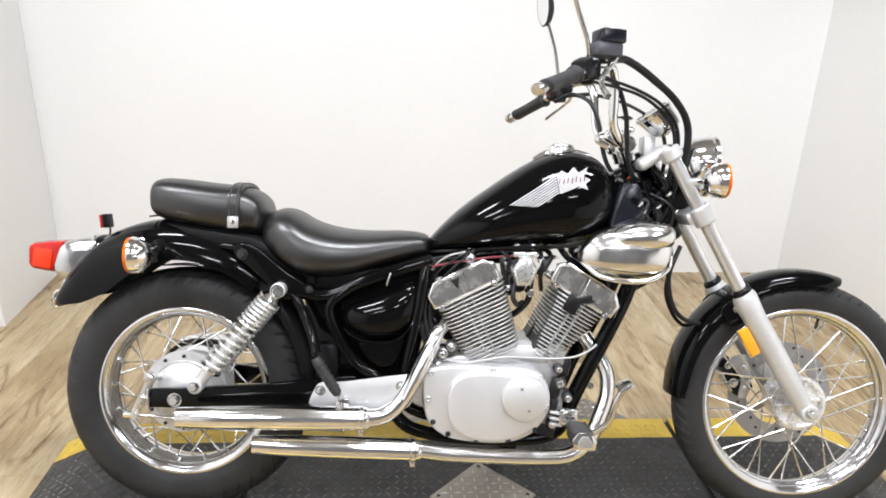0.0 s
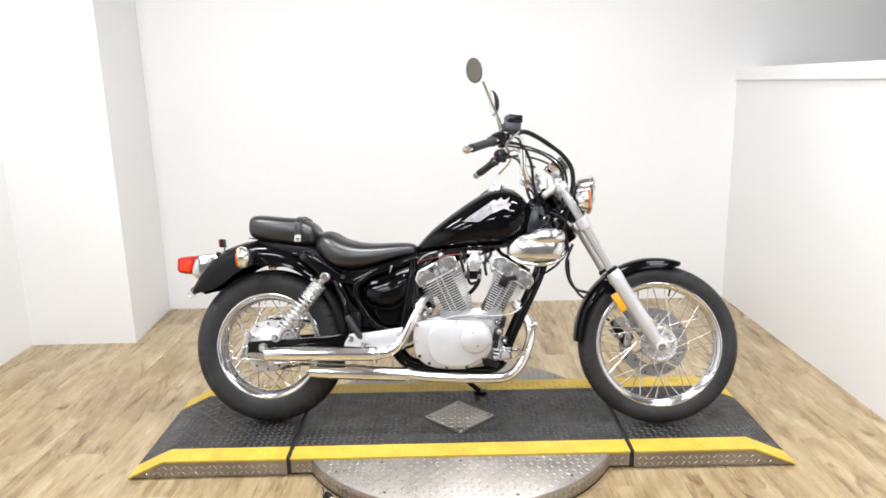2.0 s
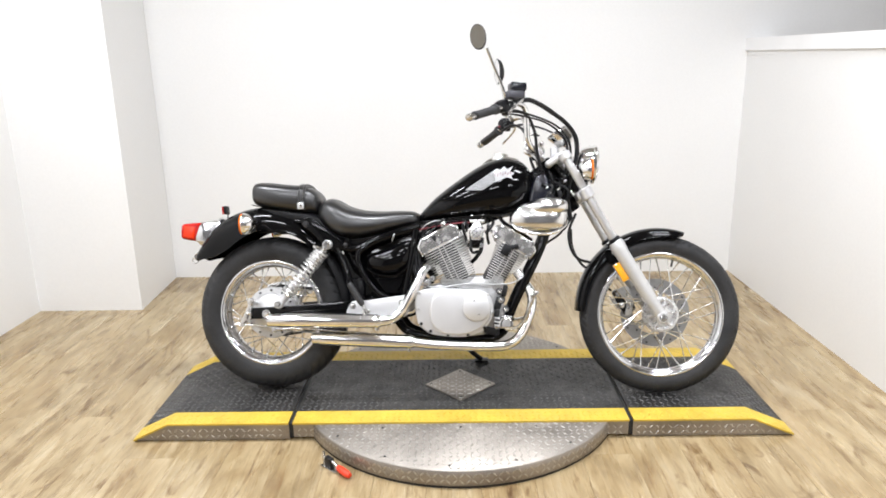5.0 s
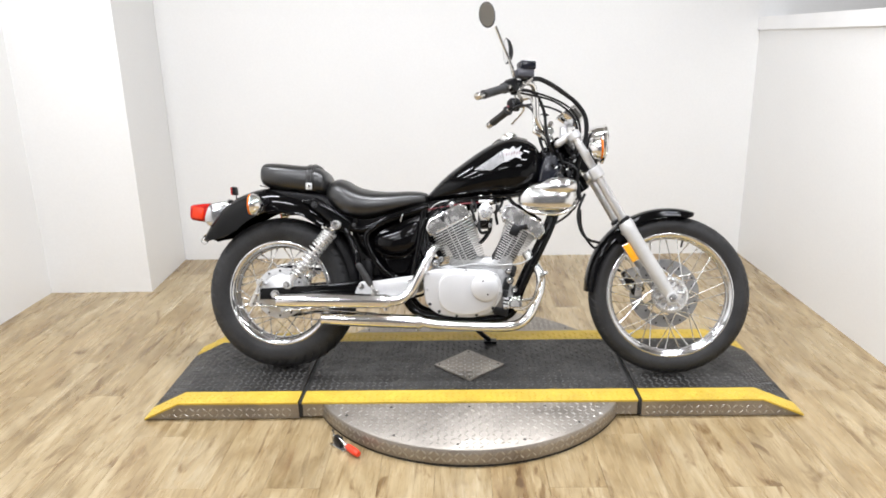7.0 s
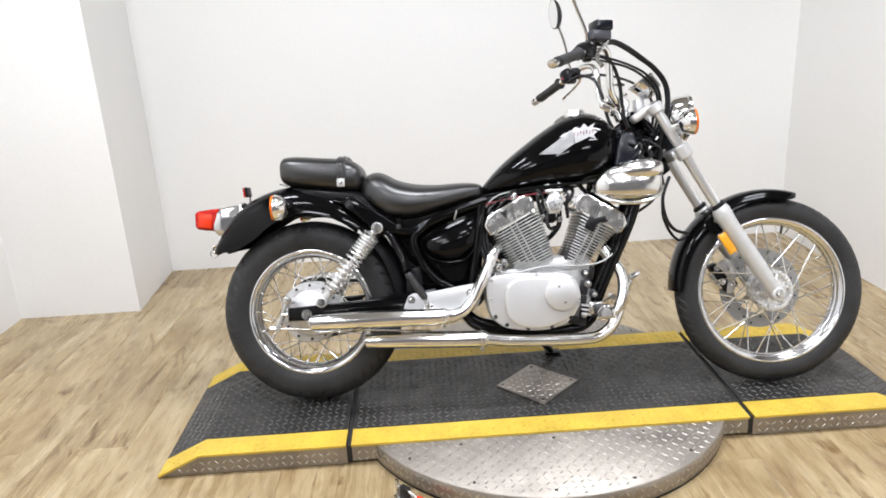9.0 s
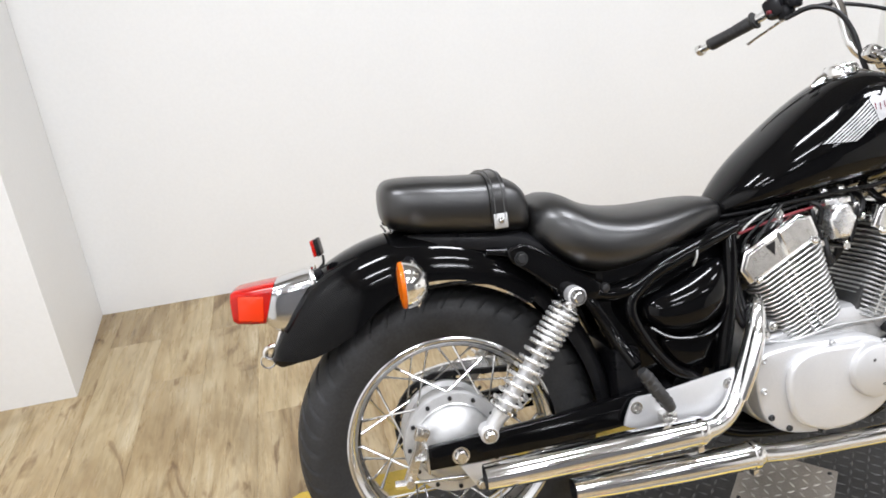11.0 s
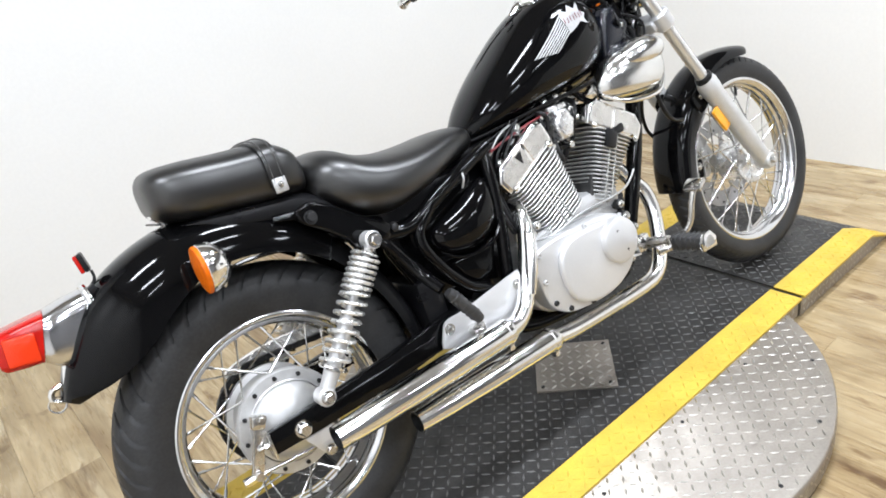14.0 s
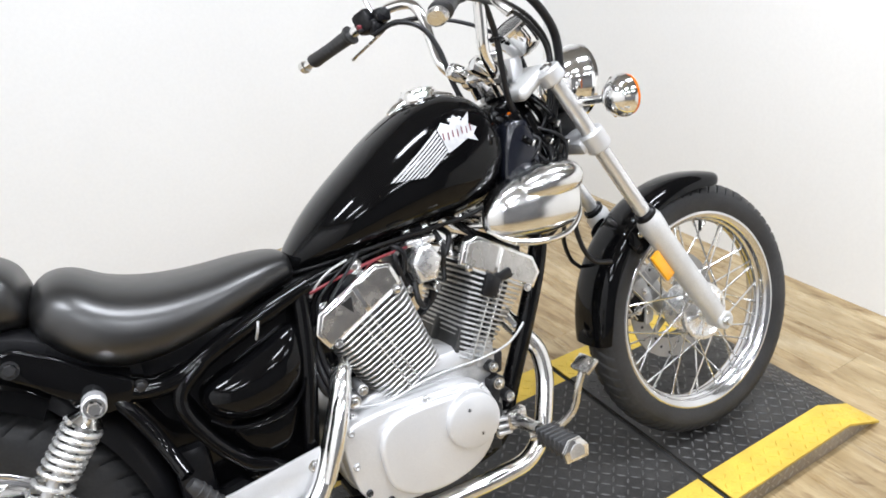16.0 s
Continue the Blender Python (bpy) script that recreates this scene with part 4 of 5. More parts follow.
bar("backbone", [(1.10, 0, 0.80), (1.0, 0, 0.735), (0.80, 0, 0.665), (0.60, 0, 0.635), (0.40, 0, 0.60)], 0.028)
part("steering_head", rod((1.082, 0, 0.890), (1.205, 0, 0.70), 0.030, seg=20, bevel=0.004), black_paint, bike)
for s in (-1, 1):
    bar("seat_rail", [(0.60, s * 0.088, 0.640), (0.52, s * 0.098, 0.618), (0.43, s * 0.104, 0.590), (0.36, s * 0.106, 0.562), (0.30, s * 0.106, 0.566), (0.24, s * 0.106, 0.590), (0.19, s * 0.098, 0.615)], 0.0145)
    bar("frame_loop", [(0.405, s * 0.108, 0.578), (0.366, s * 0.112, 0.548), (0.362, s * 0.114, 0.510), (0.392, s * 0.114, 0.448), (0.434, s * 0.114, 0.396), (0.47, s * 0.112, 0.375), (0.50, s * 0.108, 0.350)], 0.0125)
    bar("seat_post", [(0.585, s * 0.085, 0.645), (0.578, s * 0.098, 0.58), (0.565, s * 0.104, 0.50), (0.552, s * 0.104, 0.43), (0.54, s * 0.100, 0.36)], 0.0145)
    bar("down_tube", [(1.135, s * 0.035, 0.745), (1.108, s * 0.060, 0.665), (1.060, s * 0.078, 0.55), (1.003, s * 0.082, 0.43), (0.966, s * 0.078, 0.35), (0.935, s * 0.070, 0.27)], 0.019)
    bar("lower_rail", [(0.955, s * 0.067, 0.30), (0.92, s * 0.068, 0.235), (0.85, s * 0.068, 0.212), (0.70, s * 0.068, 0.21), (0.56, s * 0.075, 0.235), (0.50, s * 0.085, 0.30)], 0.016)
    part("shock_mount", prism(rounded([(0.215, 0.604), (0.226, 0.562), (0.265, 0.552), (0.30, 0.566), (0.27, 0.604)], 3), s * 0.100, s * 0.121, 0.003), black_paint, bike)
    cover = loft(stations([(0.389, 0.524, 0.506, 0.006), (0.398, 0.535, 0.490, 0.022), (0.42, 0.546, 0.471, 0.034), (0.46, 0.560, 0.458, 0.041), (0.51, 0.578, 0.462, 0.042), (0.545, 0.590, 0.480, 0.034), (0.562, 0.590, 0.502, 0.022), (0.570, 0.574, 0.525, 0.006)], 3), 32, 2.15)
    bmesh.ops.translate(cover, vec=(0, s * 0.086, 0), verts=cover.verts)
    panel = part("side_cover", cover, black_paint, bike, "glossy black side cover")
    part("inner_panel", prism([(0.285, 0.59), (0.30, 0.52), (0.335, 0.43), (0.36, 0.345), (0.56, 0.35), (0.58, 0.45), (0.585, 0.62), (0.42, 0.585), (0.33, 0.57)], s * 0.060, s * 0.076, 0.004), black_paint, bike, "glossy black inner side panel")
    part("footrest_tube", tube([(0.272, s * 0.112, 0.566), (0.286, s * 0.116, 0.548), (0.305, s * 0.120, 0.512), (0.324, s * 0.134, 0.470), (0.340, s * 0.166, 0.434)], [0.009, 0.0115, 0.012, 0.0115, 0.012], 12), black_paint, bike)
    part("cover_lip", tube([(0.395, s * 0.116, 0.486), (0.428, s * 0.122, 0.464), (0.47, s * 0.124, 0.456), (0.515, s * 0.122, 0.460), (0.548, s * 0.116, 0.486), (0.572, s * 0.108, 0.53)], 0.0035, 8), black_paint, panel)
    part("lower_tray", prism(rounded([(0.428, 0.452), (0.437, 0.42), (0.462, 0.392), (0.487, 0.384), (0.516, 0.396), (0.536, 0.435), (0.545, 0.468), (0.49, 0.452)], 3, 0.4), s * 0.074, s * 0.096, 0.008, 4), black_paint, bike)
    part("frame_bolt", bolt((0.312, s * 0.116, 0.574), (0, s, 0), 0.0075, 0.007), dark_metal, bike)
part("battery_box", box(0.20, 0.15, 0.17, 0.012, pose(0.455, 0, 0.50)), black_satin, bike)
part("under_seat_tray", box(0.34, 0.15, 0.05, 0.012, pose(0.40, 0, 0.595)), black_satin, bike)
part("swingarm_yoke", box(0.058, 0.190, 0.120, 0.014, pose(0.354, 0, 0.385)), black_satin, bike)
for s in (-1, 1):
    part("fender_bracket", prism(rounded([(0.135, 0.664), (0.165, 0.672), (0.205, 0.652), (0.255, 0.615), (0.305, 0.585), (0.29, 0.560), (0.235, 0.570), (0.18, 0.612), (0.14, 0.640)], 3, 0.35), s * 0.102, s * 0.122, 0.005, 3), black_paint, bike)
part("swingarm_pivot", rod((0.47, -0.118, 0.345), (0.47, 0.118, 0.345), 0.022, seg=20, bevel=0.003), dark_metal, bike)
for k, (z, y) in enumerate(((0.655, -0.085), (0.645, -0.092), (0.662, -0.078))):
    bar("wire", [(0.60, y - 0.006, z - 0.018), (0.66, y - 0.002, z - 0.006), (0.74, y + 0.004, z + 0.006), (0.83, y + 0.012, z + 0.012)], 0.0026, copper_red if k == 1 else cable_black)
bar("zip_tie", [(0.503, -0.115, 0.613), (0.499, -0.119, 0.602), (0.494, -0.113, 0.588)], 0.0022, cast_metal)

# engine
case = prism(rounded([(0.588, 0.380), (0.584, 0.31), (0.602, 0.262), (0.650, 0.232), (0.76, 0.222), (0.87, 0.235), (0.925, 0.29), (0.925, 0.36), (0.90, 0.41), (0.82, 0.432), (0.70, 0.428), (0.62, 0.412)], 4, 0.4), -0.095, 0.105, 0.01, 3)
engine = part("engine", case, cast_metal, bike, "silver air-cooled V-twin engine")
cover_line = rounded([(0.590, 0.392), (0.592, 0.300), (0.610, 0.262), (0.650, 0.236), (0.72, 0.226), (0.79, 0.228), (0.845, 0.250), (0.882, 0.300), (0.886, 0.345), (0.870, 0.386), (0.830, 0.404), (0.76, 0.408), (0.66, 0.410)], 4, 0.42)
cover = part("clutch_cover", prism(cover_line, -0.094, -0.146, 0.007, 3), silver_paint, bike, "smooth silver clutch cover")
dome = rounded([(0.644, 0.330), (0.656, 0.270), (0.705, 0.238), (0.775, 0.236), (0.840, 0.262), (0.872, 0.305), (0.874, 0.350), (0.852, 0.386), (0.79, 0.398), (0.70, 0.398), (0.656, 0.376)], 5, 0.48)
part("raised_cover", prism(dome, -0.144, -0.163, 0.009, 4), silver_paint, cover)
part("round_cap", lathe([(1e-4, 0.178), (0.046, 0.178), (0.0515, 0.175), (0.0535, 0.170), (0.0535, 0.150), (0.058, 0.148)], Matrix.Translation((0.824, 0, 0.342)) @ pose(0, 0, 0, 0, 0, 180), 44), silver_paint, cover, "round silver cap")
for x, z in ((0.815, 0.366), (0.833, 0.315)):
    part("cap_screw", lathe([(0.0042, 0.1765), (0.0035, 0.178), (1e-4, 0.178)], Matrix.Translation((x, 0, z)) @ pose(0, 0, 0, 0, 0, 180), 10), dark_metal, cover)
for x, z in ((0.603, 0.392), (0.600, 0.330), (0.612, 0.275), (0.648, 0.247), (0.715, 0.234), (0.79, 0.236), (0.853, 0.262), (0.879, 0.318), (0.862, 0.388), (0.75, 0.403)):
    part("cover_bolt", lathe([(0.0065, 0.144), (0.0065, 0.149), (0.0045, 0.151), (1e-4, 0.148)], Matrix.Translation((x, 0, z)) @ pose(0, 0, 0, 0, 0, 180), 12), dark_metal if z < 0.28 else cast_metal, cover)
part("alternator_cover", lathe([(1e-4, 0.150), (0.06, 0.150), (0.085, 0.140), (0.095, 0.125), (0.095, 0.10)], Matrix.Translation((0.76, 0, 0.33)), 40), silver_paint, engine)
part("crank_top", box(0.23, 0.19, 0.06, 0.016, pose(0.795, 0, 0.425)), silver_paint, engine)


def cylinder(base, tilt, lead, low, high):
    """A finned cylinder with its head; tilt: degrees it leans ahead, low, high: half widths of its lowest and highest fins."""
    m = Matrix.Translation(base) @ pose(0, 0, 0, 0, tilt, 0) @ Matrix.Diagonal((1, 1.12, 1, 1))
    # core painted darker than the fins, as shade between them
    barrel = part("cylinder", add(rod(m @ V(0, 0, -0.01), m @ V(0, 0, 0.16), 0.044, seg=24), box(0.080, 0.166, 0.165, 0.006, m @ pose(0, 0, 0.083))), gap_shade_metal, bike, "finned silver cylinder")
    fins = 18
    for k in range(fins):
        t = k / (fins - 1)
        z = 0.004 + 0.162 * t
        hx, hy = low + (high - low) * t, 0.095 + 0.007 * t
        plan = [(-hx, -hy + 0.026), (-hx + 0.008, -hy + 0.008), (-hx + 0.026, -hy), (hx - 0.026, -hy), (hx - 0.008, -hy + 0.008), (hx, -hy + 0.026)]
        plan += [(-x, -y) for x, y in plan]
        part("fin", prism(plan, -0.0019, 0.0019, 0.0011, 1, m @ pose(0.006 * t, 0, z, 90)), fin_metal, barrel)
    for dx in (-0.014, 0.006):
        part("rib", box(0.0035, 0.196, 0.160, 0.001, m @ pose(-lead * dx, 0, 0.086), 1), fin_metal, barrel)
    hm = m @ pose(lead * 0.004, 0, 0.172)
    face = lambda pts: [(-lead * u, w) for u, w in pts]
    head = prism(face([(-0.080, 0.0), (0.086, 0.0), (0.086, 0.032), (0.064, 0.050), (-0.060, 0.050), (-0.083, 0.028)]), -0.092, 0.092, 0.006, 2, hm)
    top = part("cylinder_head", head, chrome, bike, "faceted chrome head cover")
    for s in (-1, 1):
        part("head_facet", prism(face([(-0.082, -0.006), (0.088, -0.006), (0.090, 0.034), (0.066, 0.052), (-0.062, 0.052), (-0.086, 0.030)]), s * 0.088, s * 0.100, 0.005, 3, hm), chrome, top)
        part("head_panel", prism(face([(0.016, 0.000), (0.080, 0.000), (0.082, 0.032), (0.062, 0.045), (0.016, 0.045)]), s * 0.0985, s * 0.1015, 0.001, 1, hm), worn_chrome, top)
        part("head_panel", prism(face([(-0.074, 0.000), (0.008, 0.000), (0.008, 0.045), (-0.058, 0.045), (-0.077, 0.028)]), s * 0.0985, s * 0.1020, 0.001, 1, hm), worn_chrome, top)
        if lead < 0:
            part("head_recess", prism(face([(-0.022, 0.040), (0.000, 0.038), (-0.012, 0.016)]), s * 0.1015, s * 0.1030, 0.0003, 1, hm), dark_metal, top)
        for dx in (-0.045, 0.045):
            part("head_bolt", bolt(m @ V(dx * 1.5, s * 0.103, 0.166), (m.to_3x3() @ V(0, s, 0)), 0.006, 0.006), chrome, top)
    return barrel


rear_cylinder = cylinder(V(0.757, 0, 0.420), -25, -1, 0.069, 0.088)
front_cylinder = cylinder(V(0.874, 0, 0.420), 29, 1, 0.034, 0.068)
part("intake_box", prism([(-0.030, 0.004), (-0.012, 0.030), (0.014, 0.031), (0.031, 0.003), (0.015, -0.031), (-0.019, -0.031)], -0.108, -0.050, 0.009, 3, pose(0.821, 0, 0.623)), bowl_metal, engine, "satin hexagonal carburettor bowl")
part("carburettor", add(box(0.050, 0.07, 0.07, 0.014, pose(0.815, 0.03, 0.60)), rod((0.810, -0.05, 0.595), (0.810, 0.03, 0.595), 0.018)), dark_metal, engine)
part("intake_pipe", tube([(0.800, -0.075, 0.592), (0.797, -0.085, 0.566), (0.808, -0.080, 0.548), (0.824, -0.060, 0.552)], 0.006, 14), dark_metal, engine)
part("intake_elbow", tube([(0.842, -0.055, 0.60), (0.838, -0.06, 0.56), (0.820, -0.04, 0.53), (0.80, -0.02, 0.51)], 0.008, 14), cable_black, engine)
part("choke_block", box(0.058, 0.035, 0.012, 0.003, pose(0.823, -0.072, 0.659)), bowl_metal, engine)
mount_box = part("head_bracket", box(0.064, 0.06, 0.024, 0.005, pose(0.824, -0.045, 0.676)), black_satin, engine)
for x in (0.803, 0.842):
    part("rivet", bolt((x, -0.075, 0.678), (0, -1, 0), 0.006, 0.005), steel, engine)
part("hanger_tube", tube([(0.855, -0.052, 0.684), (0.897, -0.058, 0.686), (0.930, -0.066, 0.652), (0.982, -0.066, 0.622), (1.036, -0.060, 0.590)], 0.0075, 10), black_paint, engine)
for pts, r in (([(0.775, -0.07, 0.672), (0.768, -0.085, 0.640), (0.778, -0.08, 0.600), (0.790, -0.07, 0.57)], 0.006), ([(0.860, -0.07, 0.668), (0.866, -0.085, 0.640), (0.862, -0.08, 0.61), (0.868, -0.06, 0.58)], 0.0055), ([(0.750, -0.06, 0.668), (0.772, -0.085, 0.662), (0.785, -0.09, 0.645), (0.782, -0.085, 0.62)], 0.005), ([(0.875, -0.05, 0.672), (0.886, -0.075, 0.655), (0.870, -0.085, 0.628), (0.856, -0.075, 0.618)], 0.006)):
    part("fuel_hose", tube(pts, r, 8), cable_black, engine)
for x, z, r in ((0.866, 0.645, 0.009), (0.772, 0.650, 0.008), (0.880, 0.622, 0.007), (0.840, 0.575, 0.010), (0.785, 0.585, 0.008)):
    part("engine_fitting", rod((x, -0.04, z), (x, -0.088, z), r, r * 0.8, 12, 0.002), steel, engine)
part("plug_cap", add(box(0.034, 0.022, 0.042, 0.005, pose(0.935, -0.110, 0.556, 0, 29, 0)), box(0.046, 0.016, 0.016, 0.004, pose(0.960, -0.112, 0.568, 0, -10, 0))), cable_black, engine)
part("plug_lead", tube([(0.966, -0.112, 0.562), (0.990, -0.110, 0.566), (1.010, -0.098, 0.580), (1.028, -0.080, 0.600)], 0.004, 8), cable_black, engine)
part("starter", rod((0.90, -0.05, 0.305), (0.90, 0.06, 0.305), 0.034, seg=24, bevel=0.005), cast_metal, engine)
for x, z, r in ((0.915, 0.365, 0.018), (0.91, 0.40, 0.014), (0.935, 0.33, 0.014), (0.90, 0.265, 0.016), (0.63, 0.43, 0.016), (0.65, 0.445, 0.012), (0.62, 0.405, 0.012)):
    part("engine_fitting", rod((x, -0.06, z), (x, -0.115, z), r, r * 0.85, 14, 0.003), dark_metal if x > 0.89 else cast_metal, engine)
    part("fitting_bolt", bolt((x, -0.115, z), (0, -1, 0), r * 0.5, 0.006), steel, engine)
for x, y, z, dx, dz in ((0.905, -0.098, 0.352, 0.026, 0.05), (0.915, -0.10, 0.275, 0.05, 0.03), (0.900, -0.108, 0.315, 0.02, 0.03), (0.880, -0.085, 0.245, 0.06, 0.03), (0.930, -0.085, 0.40, 0.02, 0.045)):
    part("engine_bracket", box(dx, 0.03, dz, 0.006, pose(x, y, z, 0, 12, 0)), dark_metal, engine)
for k in range(3):
    part("case_fin", box(0.030, 0.02, 0.006, 0.001, pose(0.905, -0.118, 0.268 + 0.014 * k, 0, 10, 0), 1), silver_paint, engine)
part("oil_filter_housing", box(0.045, 0.05, 0.06, 0.01, pose(0.905, -0.075, 0.43)), cast_metal, engine)
bar("brake_cable", [(0.60, -0.10, 0.425), (0.68, -0.118, 0.412), (0.78, -0.122, 0.428), (0.90, -0.112, 0.425), (0.97, -0.10, 0.436), (1.02, -0.088, 0.48), (1.03, -0.07, 0.56)], 0.0028, cast_metal)
for k, (y, dx) in enumerate(((-0.075, 0.0), (-0.068, 0.012), (-0.08, -0.012))):
    bar("hose", [(0.60 + dx, y, 0.60), (0.585 + dx, y - 0.02, 0.53), (0.60 + dx, y - 0.025, 0.46), (0.64 + dx, y - 0.01, 0.43)], 0.006, cable_black)

part("air_box", box(0.120, 0.110, 0.170, 0.02, pose(0.632, 0.025, 0.575, 0, -12, 0), 3), black_satin, bike, "black plastic air box")
for k in range(5):
    bar("breather_hose", [(0.600 + 0.012 * k, -0.040 - 0.008 * (k % 3), 0.640 - 0.006 * k), (0.622 + 0.006 * k, -0.062 - 0.006 * (k % 2), 0.570), (0.610 + 0.010 * k, -0.060, 0.505), (0.640 + 0.006 * k, -0.050, 0.455)], 0.0055 + 0.001 * (k % 2), cable_black)
part("coil_plate", prism(rounded([(0.580, 0.520), (0.590, 0.590), (0.630, 0.645), (0.690, 0.672), (0.708, 0.650), (0.668, 0.600), (0.640, 0.530)], 3, 0.3), -0.088, -0.080, 0.003, 2), black_paint, bike)
for x, z in ((0.621, 0.593), (0.690, 0.648)):
    part("plate_bolt", bolt((x, -0.088, z), (0, -1, 0), 0.010, 0.007), steel, bike)
for x, z in ((0.612, 0.600), (0.628, 0.545), (0.604, 0.500), (0.648, 0.620)):
    part("hose_clip", lathe([(0.008, -0.004), (0.0095, -0.004), (0.0095, 0.004), (0.008, 0.004)], pose(x, -0.064, z, 0, 20, 0), 14, loop=True), steel, bike)

# exhausts
upper = tube([(0.030, -0.188, 0.286), (0.12, -0.186, 0.287), (0.30, -0.178, 0.288), (0.44, -0.168, 0.287), (0.462, -0.166, 0.287)], [0.0235, 0.0265, 0.0285, 0.0275, 0.0225], 24, cap=False)
lower = tube([(0.196, -0.162, 0.217), (0.28, -0.160, 0.215), (0.42, -0.154, 0.211), (0.56, -0.146, 0.206), (0.585, -0.144, 0.206)], [0.0220, 0.0250, 0.0270, 0.0260, 0.0215], 24, cap=False)
for name, bm, tip, bore in (("upper_muffler", upper, V(0.030, -0.188, 0.286), 0.0235), ("lower_muffler", lower, V(0.196, -0.162, 0.217), 0.022)):
    muffler = part(name, bm, chrome, bike, "polished chrome exhaust muffler")
    part("tip_bore", lathe([(bore, 0.0), (bore - 0.0015, -0.001), (bore - 0.002, 0.05), (1e-4, 0.05)], aim(tip, tip + V(1, 0, 0.01)), 24), dark_metal, muffler, "dark sooty bore")
part("rear_header", tube([(0.455, -0.166, 0.287), (0.49, -0.160, 0.291), (0.525, -0.152, 0.312), (0.555, -0.142, 0.356), (0.582, -0.136, 0.408), (0.605, -0.125, 0.455), (0.620, -0.105, 0.485), (0.645, -0.07, 0.50)], [0.0215, 0.0200, 0.0195, 0.0195, 0.0195, 0.0195, 0.0185, 0.017], 18), pipe_chrome, bike, "chrome rear exhaust header")
part("front_header", tube([(0.575, -0.144, 0.206), (0.64, -0.140, 0.197), (0.75, -0.135, 0.192), (0.88, -0.132, 0.190), (0.945, -0.128, 0.198), (0.990, -0.116, 0.232), (1.018, -0.102, 0.29), (1.034, -0.090, 0.34), (1.032, -0.080, 0.39), (1.008, -0.070, 0.43), (0.978, -0.060, 0.475)], 0.0185, 18), pipe_chrome, bike, "chrome front exhaust header")
for p, q, r in ((V(0.440, -0.168, 0.287), V(0.452, -0.167, 0.287), 0.0295), (V(0.560, -0.146, 0.206), V(0.572, -0.145, 0.206), 0.0285)):
    part("exhaust_clamp", add(rod(p, q, r, seg=24, bevel=0.002), box(0.012, 0.016, 0.018, 0.002, pose(*(p + V(0.006, -0.004, -r))))), chrome, bike)
part("header_shield", tube([(0.545, -0.158, 0.330), (0.572, -0.153, 0.385), (0.597, -0.142, 0.438), (0.606, -0.130, 0.462)], [0.012, 0.0155, 0.0155, 0.011], 14), pipe_chrome, bike)

# foot controls, plates, stand
plate = rounded([(0.318, 0.308), (0.336, 0.352), (0.352, 0.360), (0.40, 0.362), (0.552, 0.384), (0.572, 0.372), (0.566, 0.330), (0.545, 0.300), (0.44, 0.292), (0.36, 0.296)], 3, 0.3)
for s in (-1, 1):
    side_plate = part("foot_plate", prism(plate, s * 0.126, s * 0.133, 0.002), silver_paint, bike, "pale silver footrest plate")
    for x, z in ((0.345, 0.340), (0.535, 0.355)):
        part("plate_bolt", bolt((x, s * 0.133, z), (0, s, 0), 0.009, 0.007), steel, side_plate)
    peg = part("passenger_footrest", tube([(0.340, s * 0.186, 0.430), (0.348, s * 0.186, 0.417), (0.382, s * 0.184, 0.364), (0.392, s * 0.182, 0.348)], [0.0095, 0.0122, 0.0122, 0.0105], 14), rubber_grey, bike, "folded black rubber passenger footrest")
    part("hinge", add(rod((0.392, s * 0.182, 0.350), (0.400, s * 0.146, 0.318), 0.0075), box(0.03, 0.025, 0.02, 0.003, pose(0.400, s * 0.145, 0.318))), worn_chrome, peg)
    for k in range(6):
        t = 0.15 + 0.13 * k
        c = V(0.340, s * 0.186, 0.430).lerp(V(0.392, s * 0.182, 0.348), t)
        part("rubber_rib", lathe([(0.0115, 0), (0.0138, 0.002), (0.0138, 0.004), (0.0115, 0.006)], aim(c, V(0.392, s * 0.182, 0.348)), 14, loop=True), rubber_grey, peg)
    rest = box(0.040, 0.088, 0.030, 0.010, pose(0.932, s * 0.270, 0.296))
    foot = part("rider_footrest", rest, rubber_grey, bike, "black rubber rider footrest with chrome end")
    part("end_cap", prism([(-0.023, -0.018), (0.023, -0.018), (0.026, 0.003), (0.012, 0.021), (-0.012, 0.021), (-0.026, 0.003)], s * 0.314, s * 0.323, 0.003, 2, pose(0.932, 0, 0.296)), chrome, foot)
    part("cap_inset", prism([(-0.014, -0.011), (0.014, -0.011), (0.015, 0.002), (0.006, 0.013), (-0.006, 0.013), (-0.015, 0.002)], s * 0.3225, s * 0.3242, 0.0006, 1, pose(0.932, 0, 0.296)), cast_metal, foot)
    for k in range(6):
        part("rubber_rib", box(0.043, 0.004, 0.033, 0.002, pose(0.932, s * (0.233 + 0.0135 * k), 0.296), 1), rubber_grey, foot)
    part("footrest_arm", add(rod((0.932, s * 0.212, 0.296), (0.93, s * 0.10, 0.285), 0.012, 0.015), box(0.045, 0.02, 0.04, 0.005, pose(0.935, s * 0.12, 0.287))), worn_chrome, bike)
pedal = part("brake_pedal", tube([(0.935, -0.165, 0.262), (0.975, -0.185, 0.268), (1.008, -0.215, 0.306), (1.020, -0.226, 0.356), (1.033, -0.230, 0.386)], [0.009, 0.0075, 0.007, 0.007, 0.007], 10), worn_chrome, bike, "chrome brake pedal")
part("pad", box(0.034, 0.048, 0.012, 0.003, pose(1.036, -0.232, 0.395, 0, -35, 0)), worn_chrome, pedal)
